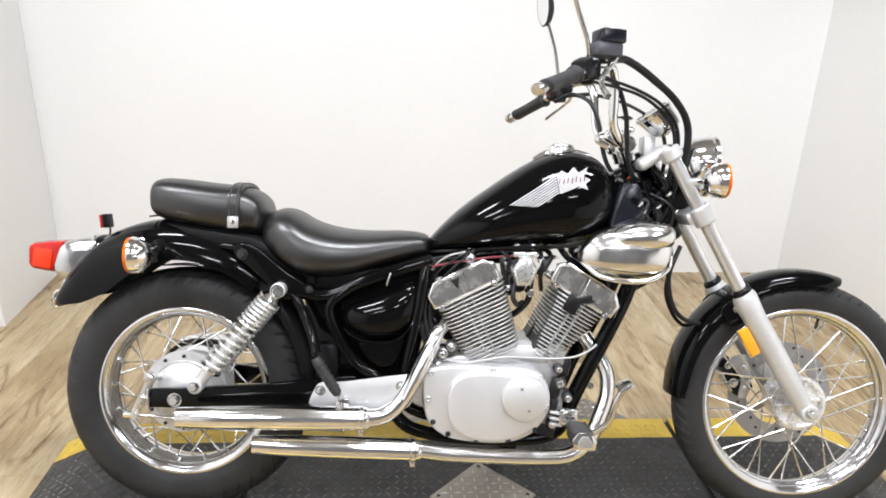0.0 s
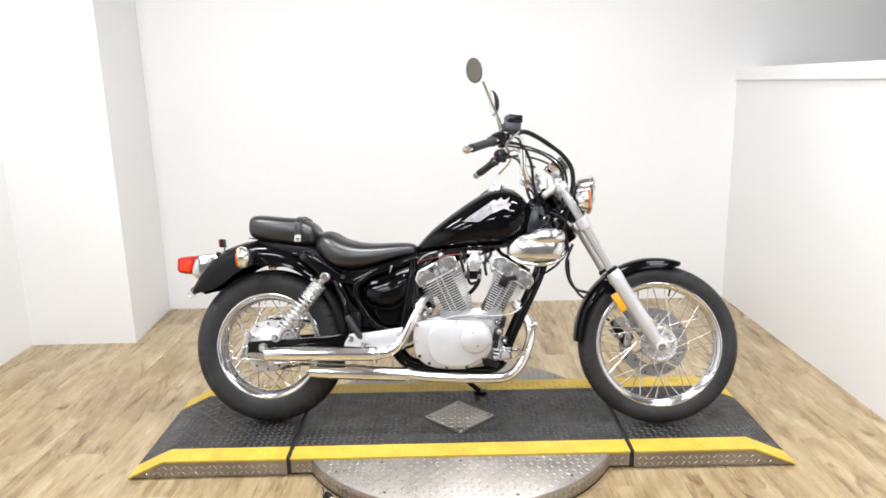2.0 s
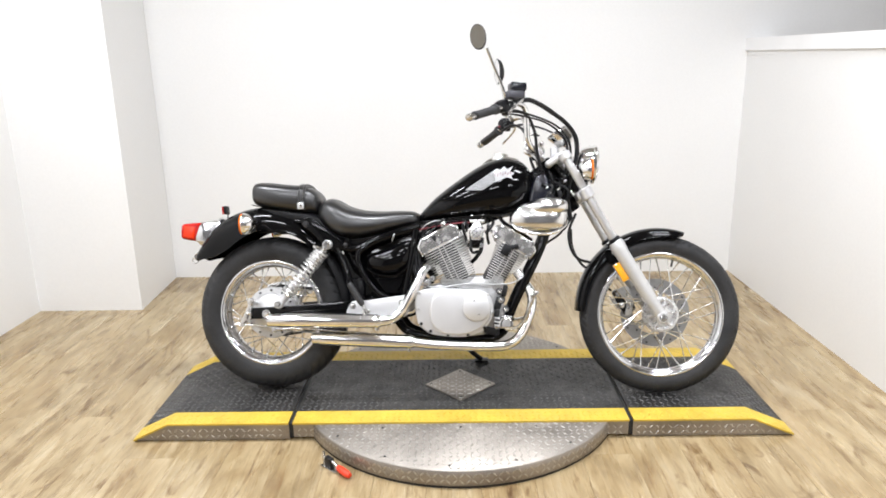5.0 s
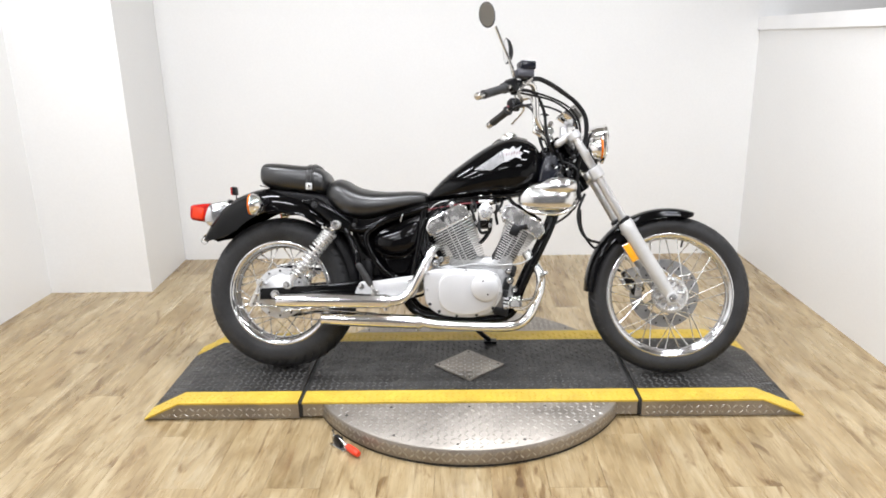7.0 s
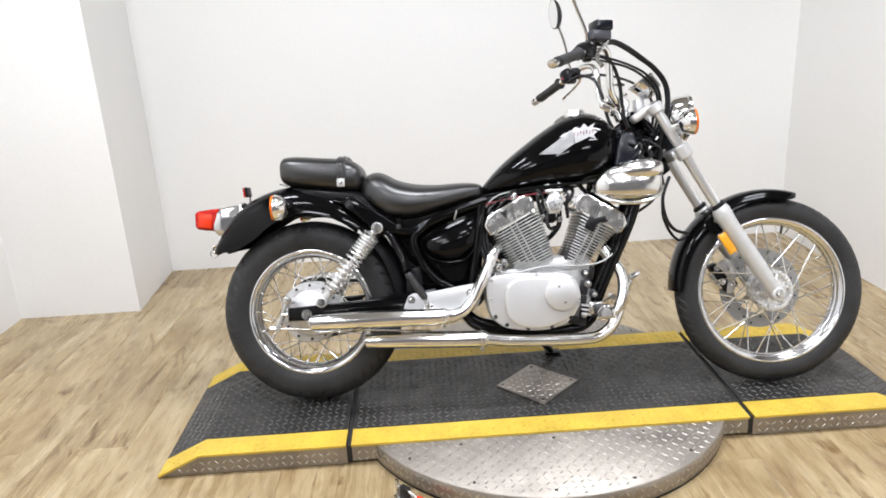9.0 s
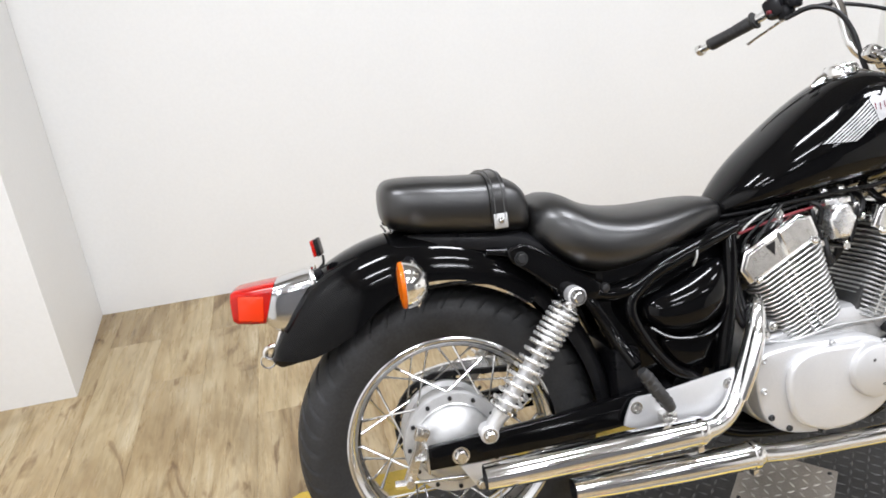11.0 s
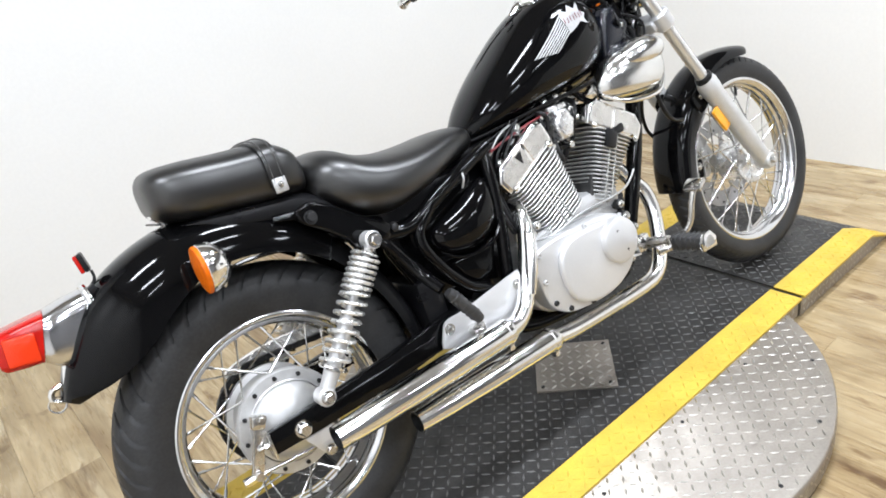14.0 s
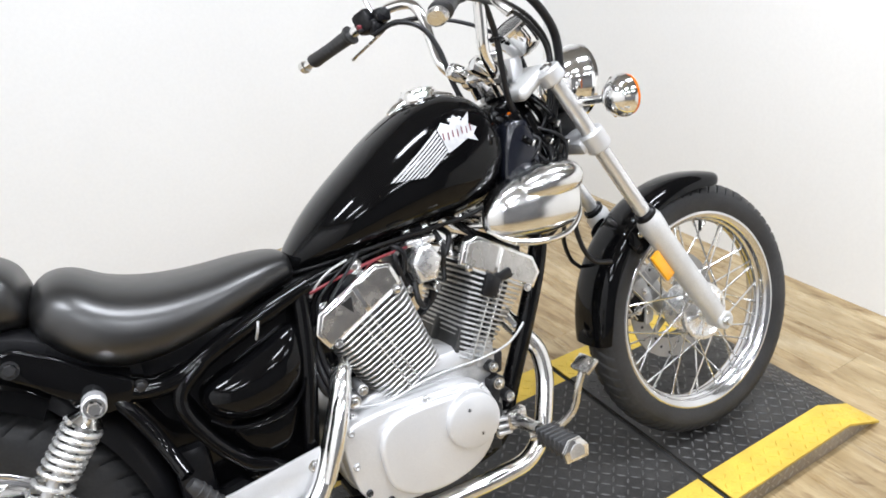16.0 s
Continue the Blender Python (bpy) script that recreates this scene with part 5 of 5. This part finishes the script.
part("gear_lever", add(tube([(0.93, 0.15, 0.27), (1.0, 0.165, 0.27), (1.05, 0.165, 0.29)], 0.006, 10), rod((1.05, 0.15, 0.29), (1.05, 0.215, 0.29), 0.010)), worn_chrome, bike)
part("side_stand", add(tube([(0.715, 0.085, 0.210), (0.745, 0.125, 0.180), (0.800, 0.215, 0.118), (0.832, 0.262, 0.086)], [0.012, 0.011, 0.0105, 0.0105], 12), box(0.056, 0.038, 0.008, 0.002, pose(0.836, 0.268, 0.0795, 15.9))), black_satin, bike, "black steel side stand")
part("engine_guard_pan", box(0.30, 0.11, 0.012, 0.004, pose(0.76, 0, 0.208)), black_satin, bike)

# ---- front end ----
FORK = V(-0.302, 0, 0.487).normalized()
YOKE = V(1.1395, 0, 0.912)


def on_fork(y, z):
    """The place on a fork leg's middle line at height z."""
    return V(1.528 + (z - 0.303) * FORK.x / FORK.z, y, z)


for s in (-1, 1):
    y = s * 0.088
    low, collar, topp = on_fork(y, 0.292), on_fork(y, 0.588), on_fork(y, 0.905)
    leg = part("fork_leg", lathe([(1e-4, -0.012), (0.012, -0.012), (0.019, 0.0), (0.0225, 0.02), (0.0235, 0.06), (0.0260, 0.11), (0.0270, 0.29), (0.0285, 0.315), (0.0285, 0.335), (0.0235, (collar - low).length)], aim(low, collar), 28), fork_silver, bike, "pale silver fork slider")
    part("stanchion", rod(collar - FORK * 0.02, topp, 0.0165, seg=24), fork_tube, leg, "chrome fork tube")
    part("dust_seal", lathe([(0.0165, -0.004), (0.0235, -0.004), (0.0235, 0.008), (0.0185, 0.013)], aim(collar, topp), 24), black_satin, leg)
    part("axle_boss", rod(on_fork(y, 0.303) - V(0, 0.024, 0), on_fork(y, 0.303) + V(0, 0.024, 0), 0.022, seg=24, bevel=0.003), fork_silver, leg)
    part("axle_end", bolt(on_fork(y + s * 0.024, 0.303), (0, s, 0), 0.011, 0.010), steel, leg)
    slant = pose(0, 0, 0, 0, -math.degrees(math.atan2(-FORK.x, FORK.z)), 0)
    mount = V(1.374, s * 0.094, 0.474)
    part("reflector", box(0.027, 0.008, 0.074, 0.003, Matrix.Translation(mount) @ slant), amber_reflector, leg, "amber rectangular reflector")
    part("reflector_back", box(0.031, 0.006, 0.078, 0.002, Matrix.Translation(mount - V(0, s * 0.006, 0)) @ slant), chrome, leg)
    part("fork_cap", rod(topp, topp + FORK * 0.012, 0.017, 0.012, 6), chrome, leg)
    part("lower_clamp", rod(on_fork(y, 0.742), on_fork(y, 0.780), 0.0265, seg=24, bevel=0.004), silver_paint, bike)
    part("upper_clamp", rod(on_fork(y, 0.884), on_fork(y, 0.910), 0.0255, seg=24, bevel=0.004), silver_paint, bike)
part("lower_yoke", box(0.055, 0.175, 0.032, 0.01, Matrix.Translation(on_fork(0, 0.760) + V(-0.012, 0, 0)) @ slant), silver_paint, bike)
part("upper_yoke", box(0.092, 0.165, 0.026, 0.012, Matrix.Translation(on_fork(0, 0.898) + V(-0.030, 0, -0.008)) @ slant, 4), fork_silver, bike, "silver upper fork yoke")

RISE["on"] = False
guard_arc = arc_rows([(73.5, 0.335, 0.45, 0.25), (75, 0.335, 0.78, 0.60), (80, 0.336, 0.97, 0.95), (93, 0.338, 1, 1.05), (108, 0.339, 1, 1.1), (130, 0.338, 1, 1.15), (150, 0.334, 1, 1.1), (168, 0.328, 0.98, 1.0), (178, 0.326, 0.92, 0.85)], 5)
part("front_fender", fender(FRONT, guard_arc, 0.060, 0.036), black_paint, bike, "glossy black front fender")
for s in (-1, 1):
    part("fender_stay", prism(rounded([(1.360, 0.580), (1.315, 0.550), (1.340, 0.505), (1.387, 0.530), (1.397, 0.565)], 3), s * 0.060, s * 0.066, 0.002), black_paint, bike)
    part("stay_bolt", bolt((1.350, s * 0.066, 0.550), (0, s, 0), 0.007, 0.006), steel, bike)

# front brake on the left
rotor = lathe([(0.088, 0.062), (0.136, 0.062), (0.136, 0.066), (0.088, 0.066)], Matrix.Translation(FRONT), 72, loop=True)
for k in range(5):
    a = 2 * math.pi * k / 5
    add(rotor, box(0.050, 0.004, 0.018, 0.001, Matrix.Translation(FRONT) @ pose(0, 0.062, 0, 0, -math.degrees(a), 0) @ pose(0.070, 0, 0), 1))
disc = part("brake_disc", rotor, rotor_steel, bike, "drilled steel front brake disc")
for k in range(24):
    a = 2 * math.pi * k / 24
    r = (0.100, 0.112, 0.124)[k % 3]
    part("drill_hole", lathe([(1e-4, 0.0614), (0.004, 0.0614), (0.004, 0.0619)], Matrix.Translation(FRONT) @ pose(r * math.cos(a), 0, r * math.sin(a)), 8), gap_black, disc)
part("brake_caliper", add(box(0.055, 0.065, 0.085, 0.012, Matrix.Translation((1.415, 0.070, 0.345)) @ slant), box(0.035, 0.045, 0.06, 0.01, Matrix.Translation((1.395, 0.085, 0.372)) @ slant)), black_satin, bike, "black front brake caliper")
for dx, dz, r in ((0.012, 0.030, 0.009), (-0.010, -0.012, 0.009), (0.016, -0.022, 0.007), (-0.026, 0.034, 0.007)):
    part("caliper_bolt", bolt((1.409 + dx, 0.036, 0.350 + dz), (0, -1, 0), r, 0.008), steel, bike)
part("caliper_bracket", prism(rounded([(1.382, 0.40), (1.422, 0.415), (1.442, 0.36), (1.437, 0.305), (1.412, 0.300), (1.417, 0.350)], 3, 0.35), 0.030, 0.037, 0.002), cast_metal, bike, "grey caliper bracket")
part("caliper_fin", add(box(0.006, 0.030, 0.060, 0.002, Matrix.Translation((1.383, 0.055, 0.338)) @ slant), box(0.006, 0.030, 0.060, 0.002, Matrix.Translation((1.371, 0.058, 0.344)) @ slant)), worn_chrome, bike)
bar("brake_hose", [(1.19, -0.03, 0.64), (1.20, 0.01, 0.57), (1.235, 0.045, 0.51), (1.275, 0.065, 0.475), (1.33, 0.075, 0.42), (1.365, 0.08, 0.395)], 0.005, cable_black)
bar("speedo_cable", [(1.205, -0.06, 0.70), (1.178, -0.07, 0.63), (1.186, -0.072, 0.565), (1.214, -0.07, 0.525), (1.262, -0.062, 0.510)], 0.0055, cable_black)
part("valve_stem", rod(FRONT + V(0.055, -0.004, 0.212), FRONT + V(0.048, -0.006, 0.185), 0.004), cable_black, bike)

RISE["on"] = True
# chrome cover below the tank
shell = loft(stations([(0.948, 0.672, 0.655, 0.004, 0.5), (0.958, 0.690, 0.640, 0.020, 0.5), (0.985, 0.716, 0.626, 0.036, 0.45), (1.03, 0.731, 0.618, 0.046, 0.42), (1.08, 0.738, 0.615, 0.050, 0.42), (1.13, 0.736, 0.620, 0.046, 0.42), (1.155, 0.724, 0.634, 0.034, 0.45), (1.166, 0.702, 0.655, 0.012, 0.5)], 4), 32, 2.4)
bmesh.ops.translate(shell, vec=(0, -0.102, 0), verts=shell.verts)
chrome_shell = part("side_shell", shell, shell_chrome, bike, "chrome teardrop cover below the tank", sharp=70)
part("rim_bead", tube([(0.955, -0.104, 0.648), (0.99, -0.134, 0.622), (1.05, -0.146, 0.612), (1.11, -0.142, 0.615), (1.155, -0.122, 0.636), (1.168, -0.102, 0.66)], 0.0055, 10), chrome, chrome_shell)
lobe = loft(stations([(1.000, 0.704, 0.694, 0.004), (1.030, 0.728, 0.680, 0.030), (1.080, 0.744, 0.674, 0.045), (1.130, 0.744, 0.678, 0.046), (1.160, 0.734, 0.688, 0.032), (1.170, 0.716, 0.704, 0.008)], 4), 28, 2.1)
bmesh.ops.translate(lobe, vec=(0, -0.114, 0), verts=lobe.verts)
part("lobe", lobe, shell_chrome, chrome_shell, sharp=70)
left_shell = loft(stations([(0.948, 0.672, 0.655, 0.004, 0.5), (0.985, 0.716, 0.626, 0.036, 0.45), (1.08, 0.738, 0.615, 0.050, 0.42), (1.166, 0.702, 0.655, 0.012, 0.5)], 4), 24, 2.4)
bmesh.ops.translate(left_shell, vec=(0, 0.075, 0), verts=left_shell.verts)
part("side_shell", left_shell, chrome, bike, "chrome teardrop cover below the tank", sharp=70)
part("neck_cover", prism(rounded([(1.032, 0.845), (1.060, 0.866), (1.098, 0.868), (1.150, 0.790), (1.165, 0.705), (1.09, 0.672), (1.01, 0.690), (1.035, 0.76)], 3, 0.3), -0.046, 0.046, 0.014, 4), black_paint, bike, "glossy black steering head cover")
part("ignition_coil", add(rod((1.070, -0.064, 0.842), (1.098, -0.068, 0.772), 0.019, seg=20, bevel=0.005), rod((1.098, -0.068, 0.772), (1.108, -0.068, 0.748), 0.010, 0.008, 14)), black_paint, bike)
part("ignition_coil", add(rod((1.106, -0.060, 0.836), (1.132, -0.064, 0.770), 0.014, seg=20, bevel=0.004), rod((1.132, -0.064, 0.770), (1.142, -0.064, 0.745), 0.008, 0.007, 14)), black_paint, bike)
part("neck_shroud", prism(rounded([(1.035, 0.795), (1.055, 0.830), (1.092, 0.828), (1.112, 0.765), (1.100, 0.705), (1.040, 0.690), (1.022, 0.735)], 3, 0.3), -0.088, 0.088, 0.014, 4), slate_plastic, bike, "smooth blue-black plastic shroud")
part("horn", add(rod((1.150, -0.03, 0.662), (1.178, -0.03, 0.645), 0.028, 0.025, 28, 0.004), rod((1.135, -0.03, 0.672), (1.152, -0.03, 0.660), 0.016)), black_satin, bike)
for k, (z, y) in enumerate(((0.81, -0.055), (0.775, -0.062), (0.74, -0.055), (0.70, -0.05))):
    part("wiring_box", box(0.045 + 0.01 * (k % 2), 0.03, 0.026, 0.006, pose(1.075 + 0.022 * k, y, z, 0, 25, 0)), black_satin, bike)
    bar("wire", [(1.06 + 0.02 * k, y, z), (1.10 + 0.02 * k, y - 0.02, z - 0.03), (1.12 + 0.01 * k, y - 0.015, z - 0.08), (1.09, y, z - 0.12)], 0.0042, cable_black)
part("connector", box(0.016, 0.012, 0.010, 0.003, pose(1.075, -0.058, 0.838, 0, 30, 0)), amber_lens, bike, "small orange-red wiring connector")

# head lamp and gauge
hm = Matrix.Translation((1.256, 0, 0.880)) @ Matrix.Scale(0.93, 4) @ pose(0, 0, 0, 0, 0, -90) @ pose(0, 0, 0, -4)
lamp_shell = part("headlamp", lathe([(1e-4, -0.062), (0.022, -0.060), (0.046, -0.048), (0.064, -0.026), (0.073, 0.0), (0.076, 0.018), (0.081, 0.022), (0.081, 0.032), (0.074, 0.036)], hm, 48), chrome, bike, "round chrome headlamp")
part("glass", lathe([(0.0745, 0.032), (0.066, 0.040), (0.04, 0.046), (1e-4, 0.048)], hm, 40), clear_lens, lamp_shell, "clear headlamp glass")
part("bowl", lathe([(0.073, 0.030), (0.055, 0.0), (0.03, -0.02), (1e-4, -0.028)], hm, 32), mirror_glass, lamp_shell)
part("lamp_bracket", add(box(0.075, 0.05, 0.07, 0.014, pose(1.222, 0, 0.806)), tube([(1.225, -0.09, 0.842), (1.21, 0, 0.825), (1.225, 0.09, 0.842)], 0.008, 10)), black_satin, bike)
gm = Matrix.Translation((1.162, 0, 0.984)) @ Matrix.Scale(1.18, 4) @ pose(0, 0, 0, 0, -40, 0) @ pose(0, 0, 0, 90)
gauge = part("speedometer", lathe([(1e-4, -0.030), (0.020, -0.028), (0.034, -0.016), (0.038, 0.006), (0.0405, 0.026), (0.043, 0.028), (0.043, 0.036), (0.038, 0.038)], gm, 40), chrome, bike, "chrome cup speedometer")
part("dial", lathe([(0.0385, 0.035), (1e-4, 0.035)], gm, 32), black_satin, gauge)
part("gauge_glass", lathe([(0.039, 0.0365), (0.02, 0.039), (1e-4, 0.040)], gm, 32), clear_lens, gauge)
part("warning_lamps", box(0.020, 0.080, 0.020, 0.006, pose(1.075, 0, 0.955, 0, -28, 0)), chrome, bike)
part("gauge_bracket", box(0.03, 0.05, 0.06, 0.006, pose(1.128, 0, 0.915)), silver_paint, bike)

# handlebar and its controls
half = [(1.062, 0.0, 0.918), (1.058, 0.045, 0.918), (1.040, 0.075, 0.925), (1.018, 0.092, 0.962), (1.014, 0.104, 1.02), (1.010, 0.116, 1.078), (0.994, 0.138, 1.110), (0.950, 0.180, 1.106), (0.895, 0.240, 1.072), (0.845, 0.302, 1.038), (0.802, 0.346, 1.012)]
left_half = [(x + 0.075 * y, y * 1.16, z + 0.07 * y) for x, y, z in half]
handlebar = part("handlebar", tube([(x, -y, z) for x, y, z in reversed(half)] + left_half[1:], 0.0112, 14), chrome, bike, "tall chrome handlebar")
for s in (-1, 1):
    part("riser", add(rod((1.075, s * 0.042, 0.880), (1.060, s * 0.042, 0.918), 0.016, seg=18), add(rod((1.062, s * 0.028, 0.918), (1.062, s * 0.060, 0.918), 0.024, seg=20, bevel=0.004), box(0.058, 0.034, 0.034, 0.011, pose(1.036, s * 0.046, 0.932, 0, 30, 0)))), chrome, handlebar)
    def on_bar(x, y, z):
        return V(x, -y, z) if s < 0 else V(x + 0.075 * y, y * 1.16, z + 0.07 * y)

    g0, g1 = on_bar(0.893, 0.244, 1.070), on_bar(0.802, 0.347, 1.012)
    grip = part("grip", lathe([(0.012, 0), (0.0225, 0.0), (0.0225, 0.006), (0.0180, 0.010), (0.0172, 0.06), (0.0184, 0.105), (0.0192, 0.122), (0.012, 0.125)], aim(g0, g1), 24), rubber_grey, bike, "black ribbed rubber grip")
    for k in range(9):
        c = g0.lerp(g1, 0.16 + 0.08 * k)
        part("grip_rib", lathe([(0.0165, 0), (0.0182, 0.0012), (0.0182, 0.0034), (0.0165, 0.0046)], aim(c, g1), 18, loop=True), rubber_grey, grip)
    way = (g1 - g0).normalized()
    part("bar_end", lathe([(0.012, 0), (0.0165, 0.001), (0.0165, 0.012), (0.013, 0.016), (1e-4, 0.017)], aim(g1 - way * 0.006, g1 + way), 20), worn_chrome, handlebar)
    hub = on_bar(0.918, 0.204, 1.090)
    housing = part("switch_housing", add(box(0.044, 0.046, 0.050, 0.012, aim(hub, hub + way)), box(0.030, 0.030, 0.036, 0.008, Matrix.Translation(hub + V(0.012, -s * 0.022, -0.016)))), black_satin, bike, "black switch housing")
    part("switch", box(0.010, 0.012, 0.010, 0.003, Matrix.Translation(hub + V(-0.022, -s * 0.008, -0.010))), copper_red, housing, "red rocker switch")
    part("switch_button", box(0.012, 0.010, 0.008, 0.003, Matrix.Translation(hub + V(-0.02, -s * 0.012, -0.018))), rubber, housing)
    pivot = on_bar(0.950, 0.190, 1.090)
    if s < 0:
        reach = [(0.990, -0.185, 1.118), (0.974, -0.218, 1.098), (0.950, -0.250, 1.066), (0.943, -0.280, 1.034), (0.951, -0.302, 1.008)]
        bend = [0.011, 0.009, 0.0078, 0.0070, 0.0092]
    else:
        reach = [pivot, pivot + V(0.016, 0.025, -0.012), pivot + V(0.000, 0.075, -0.036), pivot + V(-0.026, 0.118, -0.062), pivot + V(-0.034, 0.132, -0.072)]
        bend = [0.010, 0.007, 0.0058, 0.0055, 0.007]
    lever = part("brake_lever" if s < 0 else "clutch_lever", tube(reach, bend, 10, flat=0.75), worn_chrome, bike, "polished alloy hand lever")
    part("perch", add(box(0.034, 0.034, 0.030, 0.007, Matrix.Translation(on_bar(0.944, 0.176, 1.098))), rod(pivot - V(0, 0, 0.015), pivot + V(0, 0, 0.02), 0.009)), black_satin, lever)
    foot, top = on_bar(0.930, 0.190, 1.105), (V(0.860, -0.262, 1.292) if s < 0 else V(0.917, 0.318, 1.312))
    stem = part("mirror_stem", tube([foot, foot + V(-0.006, s * 0.02, 0.04), top.lerp(foot, 0.45) + V(0.004, 0, 0.004), top], 0.0055, 10), chrome, bike, "chrome mirror stem")
    c = top + (V(-0.030, -0.004, 0.040) if s < 0 else V(-0.010, 0.010, 0.048))
    mm = Matrix.Translation(c) @ pose(0, 0, 0, -12 if s < 0 else 0, -14, -16 if s < 0 else -70) @ Matrix.Scale(1.0 if s < 0 else 1.15, 4)
    bowl = lathe([(1e-4, 0.022), (0.018, 0.020), (0.032, 0.011), (0.037, 0.0), (0.0375, -0.003), (0.035, -0.005)], mm @ Matrix.Diagonal((0.82, 1, 1.42, 1)), 32)
    mirror = part("mirror_shell", bowl, dark_metal, stem, "dark grey oval mirror shell")
    part("mirror_glass", lathe([(0.035, -0.0045), (1e-4, -0.0045)], mm @ Matrix.Diagonal((0.82, 1, 1.42, 1)), 28), mirror_glass, stem, "oval mirror glass")
reservoir = part("brake_reservoir", box(0.066, 0.052, 0.030, 0.006, pose(0.964, -0.196, 1.134, 0, 0, 20)), slate_body, bike, "black brake fluid reservoir")
part("reservoir_lid", box(0.058, 0.054, 0.030, 0.005, pose(0.973, -0.196, 1.163, 0, 0, 20)), slate_plastic, reservoir, "dark reservoir lid")
part("lid_mark", box(0.004, 0.002, 0.018, 0.0005, pose(0.9635, -0.2215, 1.163, 0, 0, 20)), emblem_silver, reservoir)

# cables in wide loops ahead of the bars
bar("brake_line", [(0.985, -0.175, 1.118), (1.03, -0.14, 1.125), (1.10, -0.10, 1.095), (1.165, -0.075, 1.045), (1.204, -0.06, 0.98), (1.210, -0.05, 0.90), (1.192, -0.04, 0.84), (1.175, -0.03, 0.76), (1.19, -0.03, 0.66)], 0.0092, cable_black)
bar("throttle_cable", [(0.945, -0.185, 1.075), (1.00, -0.15, 1.075), (1.08, -0.105, 1.055), (1.14, -0.08, 1.02), (1.178, -0.068, 0.96), (1.185, -0.055, 0.89), (1.165, -0.05, 0.82), (1.10, -0.04, 0.76)], 0.0045, cable_black)
bar("throttle_cable", [(0.945, -0.180, 1.066), (1.00, -0.145, 1.062), (1.075, -0.10, 1.048), (1.13, -0.085, 1.010), (1.168, -0.076, 0.95), (1.172, -0.062, 0.88), (1.15, -0.055, 0.81), (1.09, -0.045, 0.75)], 0.0045, cable_black)
bar("clutch_cable", [(0.955, 0.182, 1.085), (1.02, 0.14, 1.085), (1.10, 0.09, 1.05), (1.165, 0.055, 0.99), (1.185, 0.03, 0.91), (1.16, 0.02, 0.82), (1.08, 0.03, 0.74)], 0.005, cable_black)
bar("switch_wire", [(0.925, -0.190, 1.068), (0.965, -0.150, 1.085), (1.015, -0.118, 1.070), (1.044, -0.098, 1.00), (1.052, -0.090, 0.93), (1.062, -0.078, 0.875), (1.085, -0.06, 0.83)], 0.006, cable_black)
bar("switch_wire", [(0.925, 0.190, 1.068), (0.965, 0.150, 1.085), (1.005, 0.118, 1.060), (1.026, 0.100, 1.00), (1.035, 0.088, 0.93), (1.05, 0.075, 0.875), (1.085, 0.06, 0.83)], 0.006, cable_black)
bar("cable_strap", [(1.032, -0.086, 0.985), (1.046, -0.110, 0.985), (1.061, -0.090, 0.982), (1.041, -0.080, 0.982)], 0.003, black_satin)

# looms round the steering head
for k in range(9):
    y = -0.078 + 0.010 * k
    bar("loom", [(1.120 + 0.006 * (k % 3), y * 0.7, 0.872), (1.150 + 0.008 * (k % 4), y, 0.830), (1.165 + 0.006 * (k % 2), y - 0.004, 0.785), (1.140 - 0.012 * (k % 3), y, 0.735), (1.10, y * 0.8, 0.70)], 0.0038 + 0.0009 * (k % 3), black_paint)
for x, y, z in ((1.150, -0.082, 0.815), (1.125, -0.086, 0.785), (1.172, -0.074, 0.775), (1.095, -0.088, 0.742), (1.155, -0.078, 0.745), (1.08, -0.090, 0.790)):
    part("connector", box(0.020, 0.012, 0.012, 0.003, pose(x, y, z, 0, 40, 0)), black_paint, bike)
    part("loom_clip", box(0.005, 0.014, 0.014, 0.002, pose(x + 0.012, y, z - 0.008, 0, 40, 0)), worn_chrome, bike)
loom_rng = random.Random(11)
for k in range(14):
    y = -0.075 + 0.011 * (k % 7)
    x0, z0 = 1.045 + 0.012 * loom_rng.random(), 0.80 + 0.06 * loom_rng.random()
    x2, z2 = 1.00 + 0.16 * loom_rng.random(), 0.66 + 0.05 * loom_rng.random()
    mid = ((x0 + x2) / 2 + 0.05 + 0.04 * loom_rng.random(), y - 0.012, (z0 + z2) / 2 + 0.03 * loom_rng.random())
    bar("wire", [(x0, y * 0.7, z0), mid, (x2, y, z2)], 0.0028 + 0.003 * loom_rng.random(), cable_black)
for x, y, z, r in ((1.10, -0.082, 0.765, 0.007), (1.125, -0.078, 0.735, 0.006), (1.075, -0.080, 0.725, 0.006), (1.15, -0.07, 0.705, 0.008), (1.05, -0.075, 0.70, 0.006)):
    part("fastener", bolt((x, y, z), (0, -1, 0.2), r, 0.006), steel, bike)

# thin pale cables beside the rear cylinder
bar("control_cable", [(0.606, -0.092, 0.575), (0.611, -0.098, 0.611), (0.643, -0.098, 0.638), (0.689, -0.090, 0.664)], 0.0024, cable_black)
bar("control_cable", [(0.600, -0.092, 0.620), (0.618, -0.098, 0.640), (0.645, -0.096, 0.655), (0.678, -0.088, 0.662)], 0.0022, cast_metal)
bar("control_cable", [(0.622, -0.092, 0.545), (0.628, -0.100, 0.600), (0.652, -0.100, 0.628), (0.700, -0.090, 0.668)], 0.0026, cable_black)
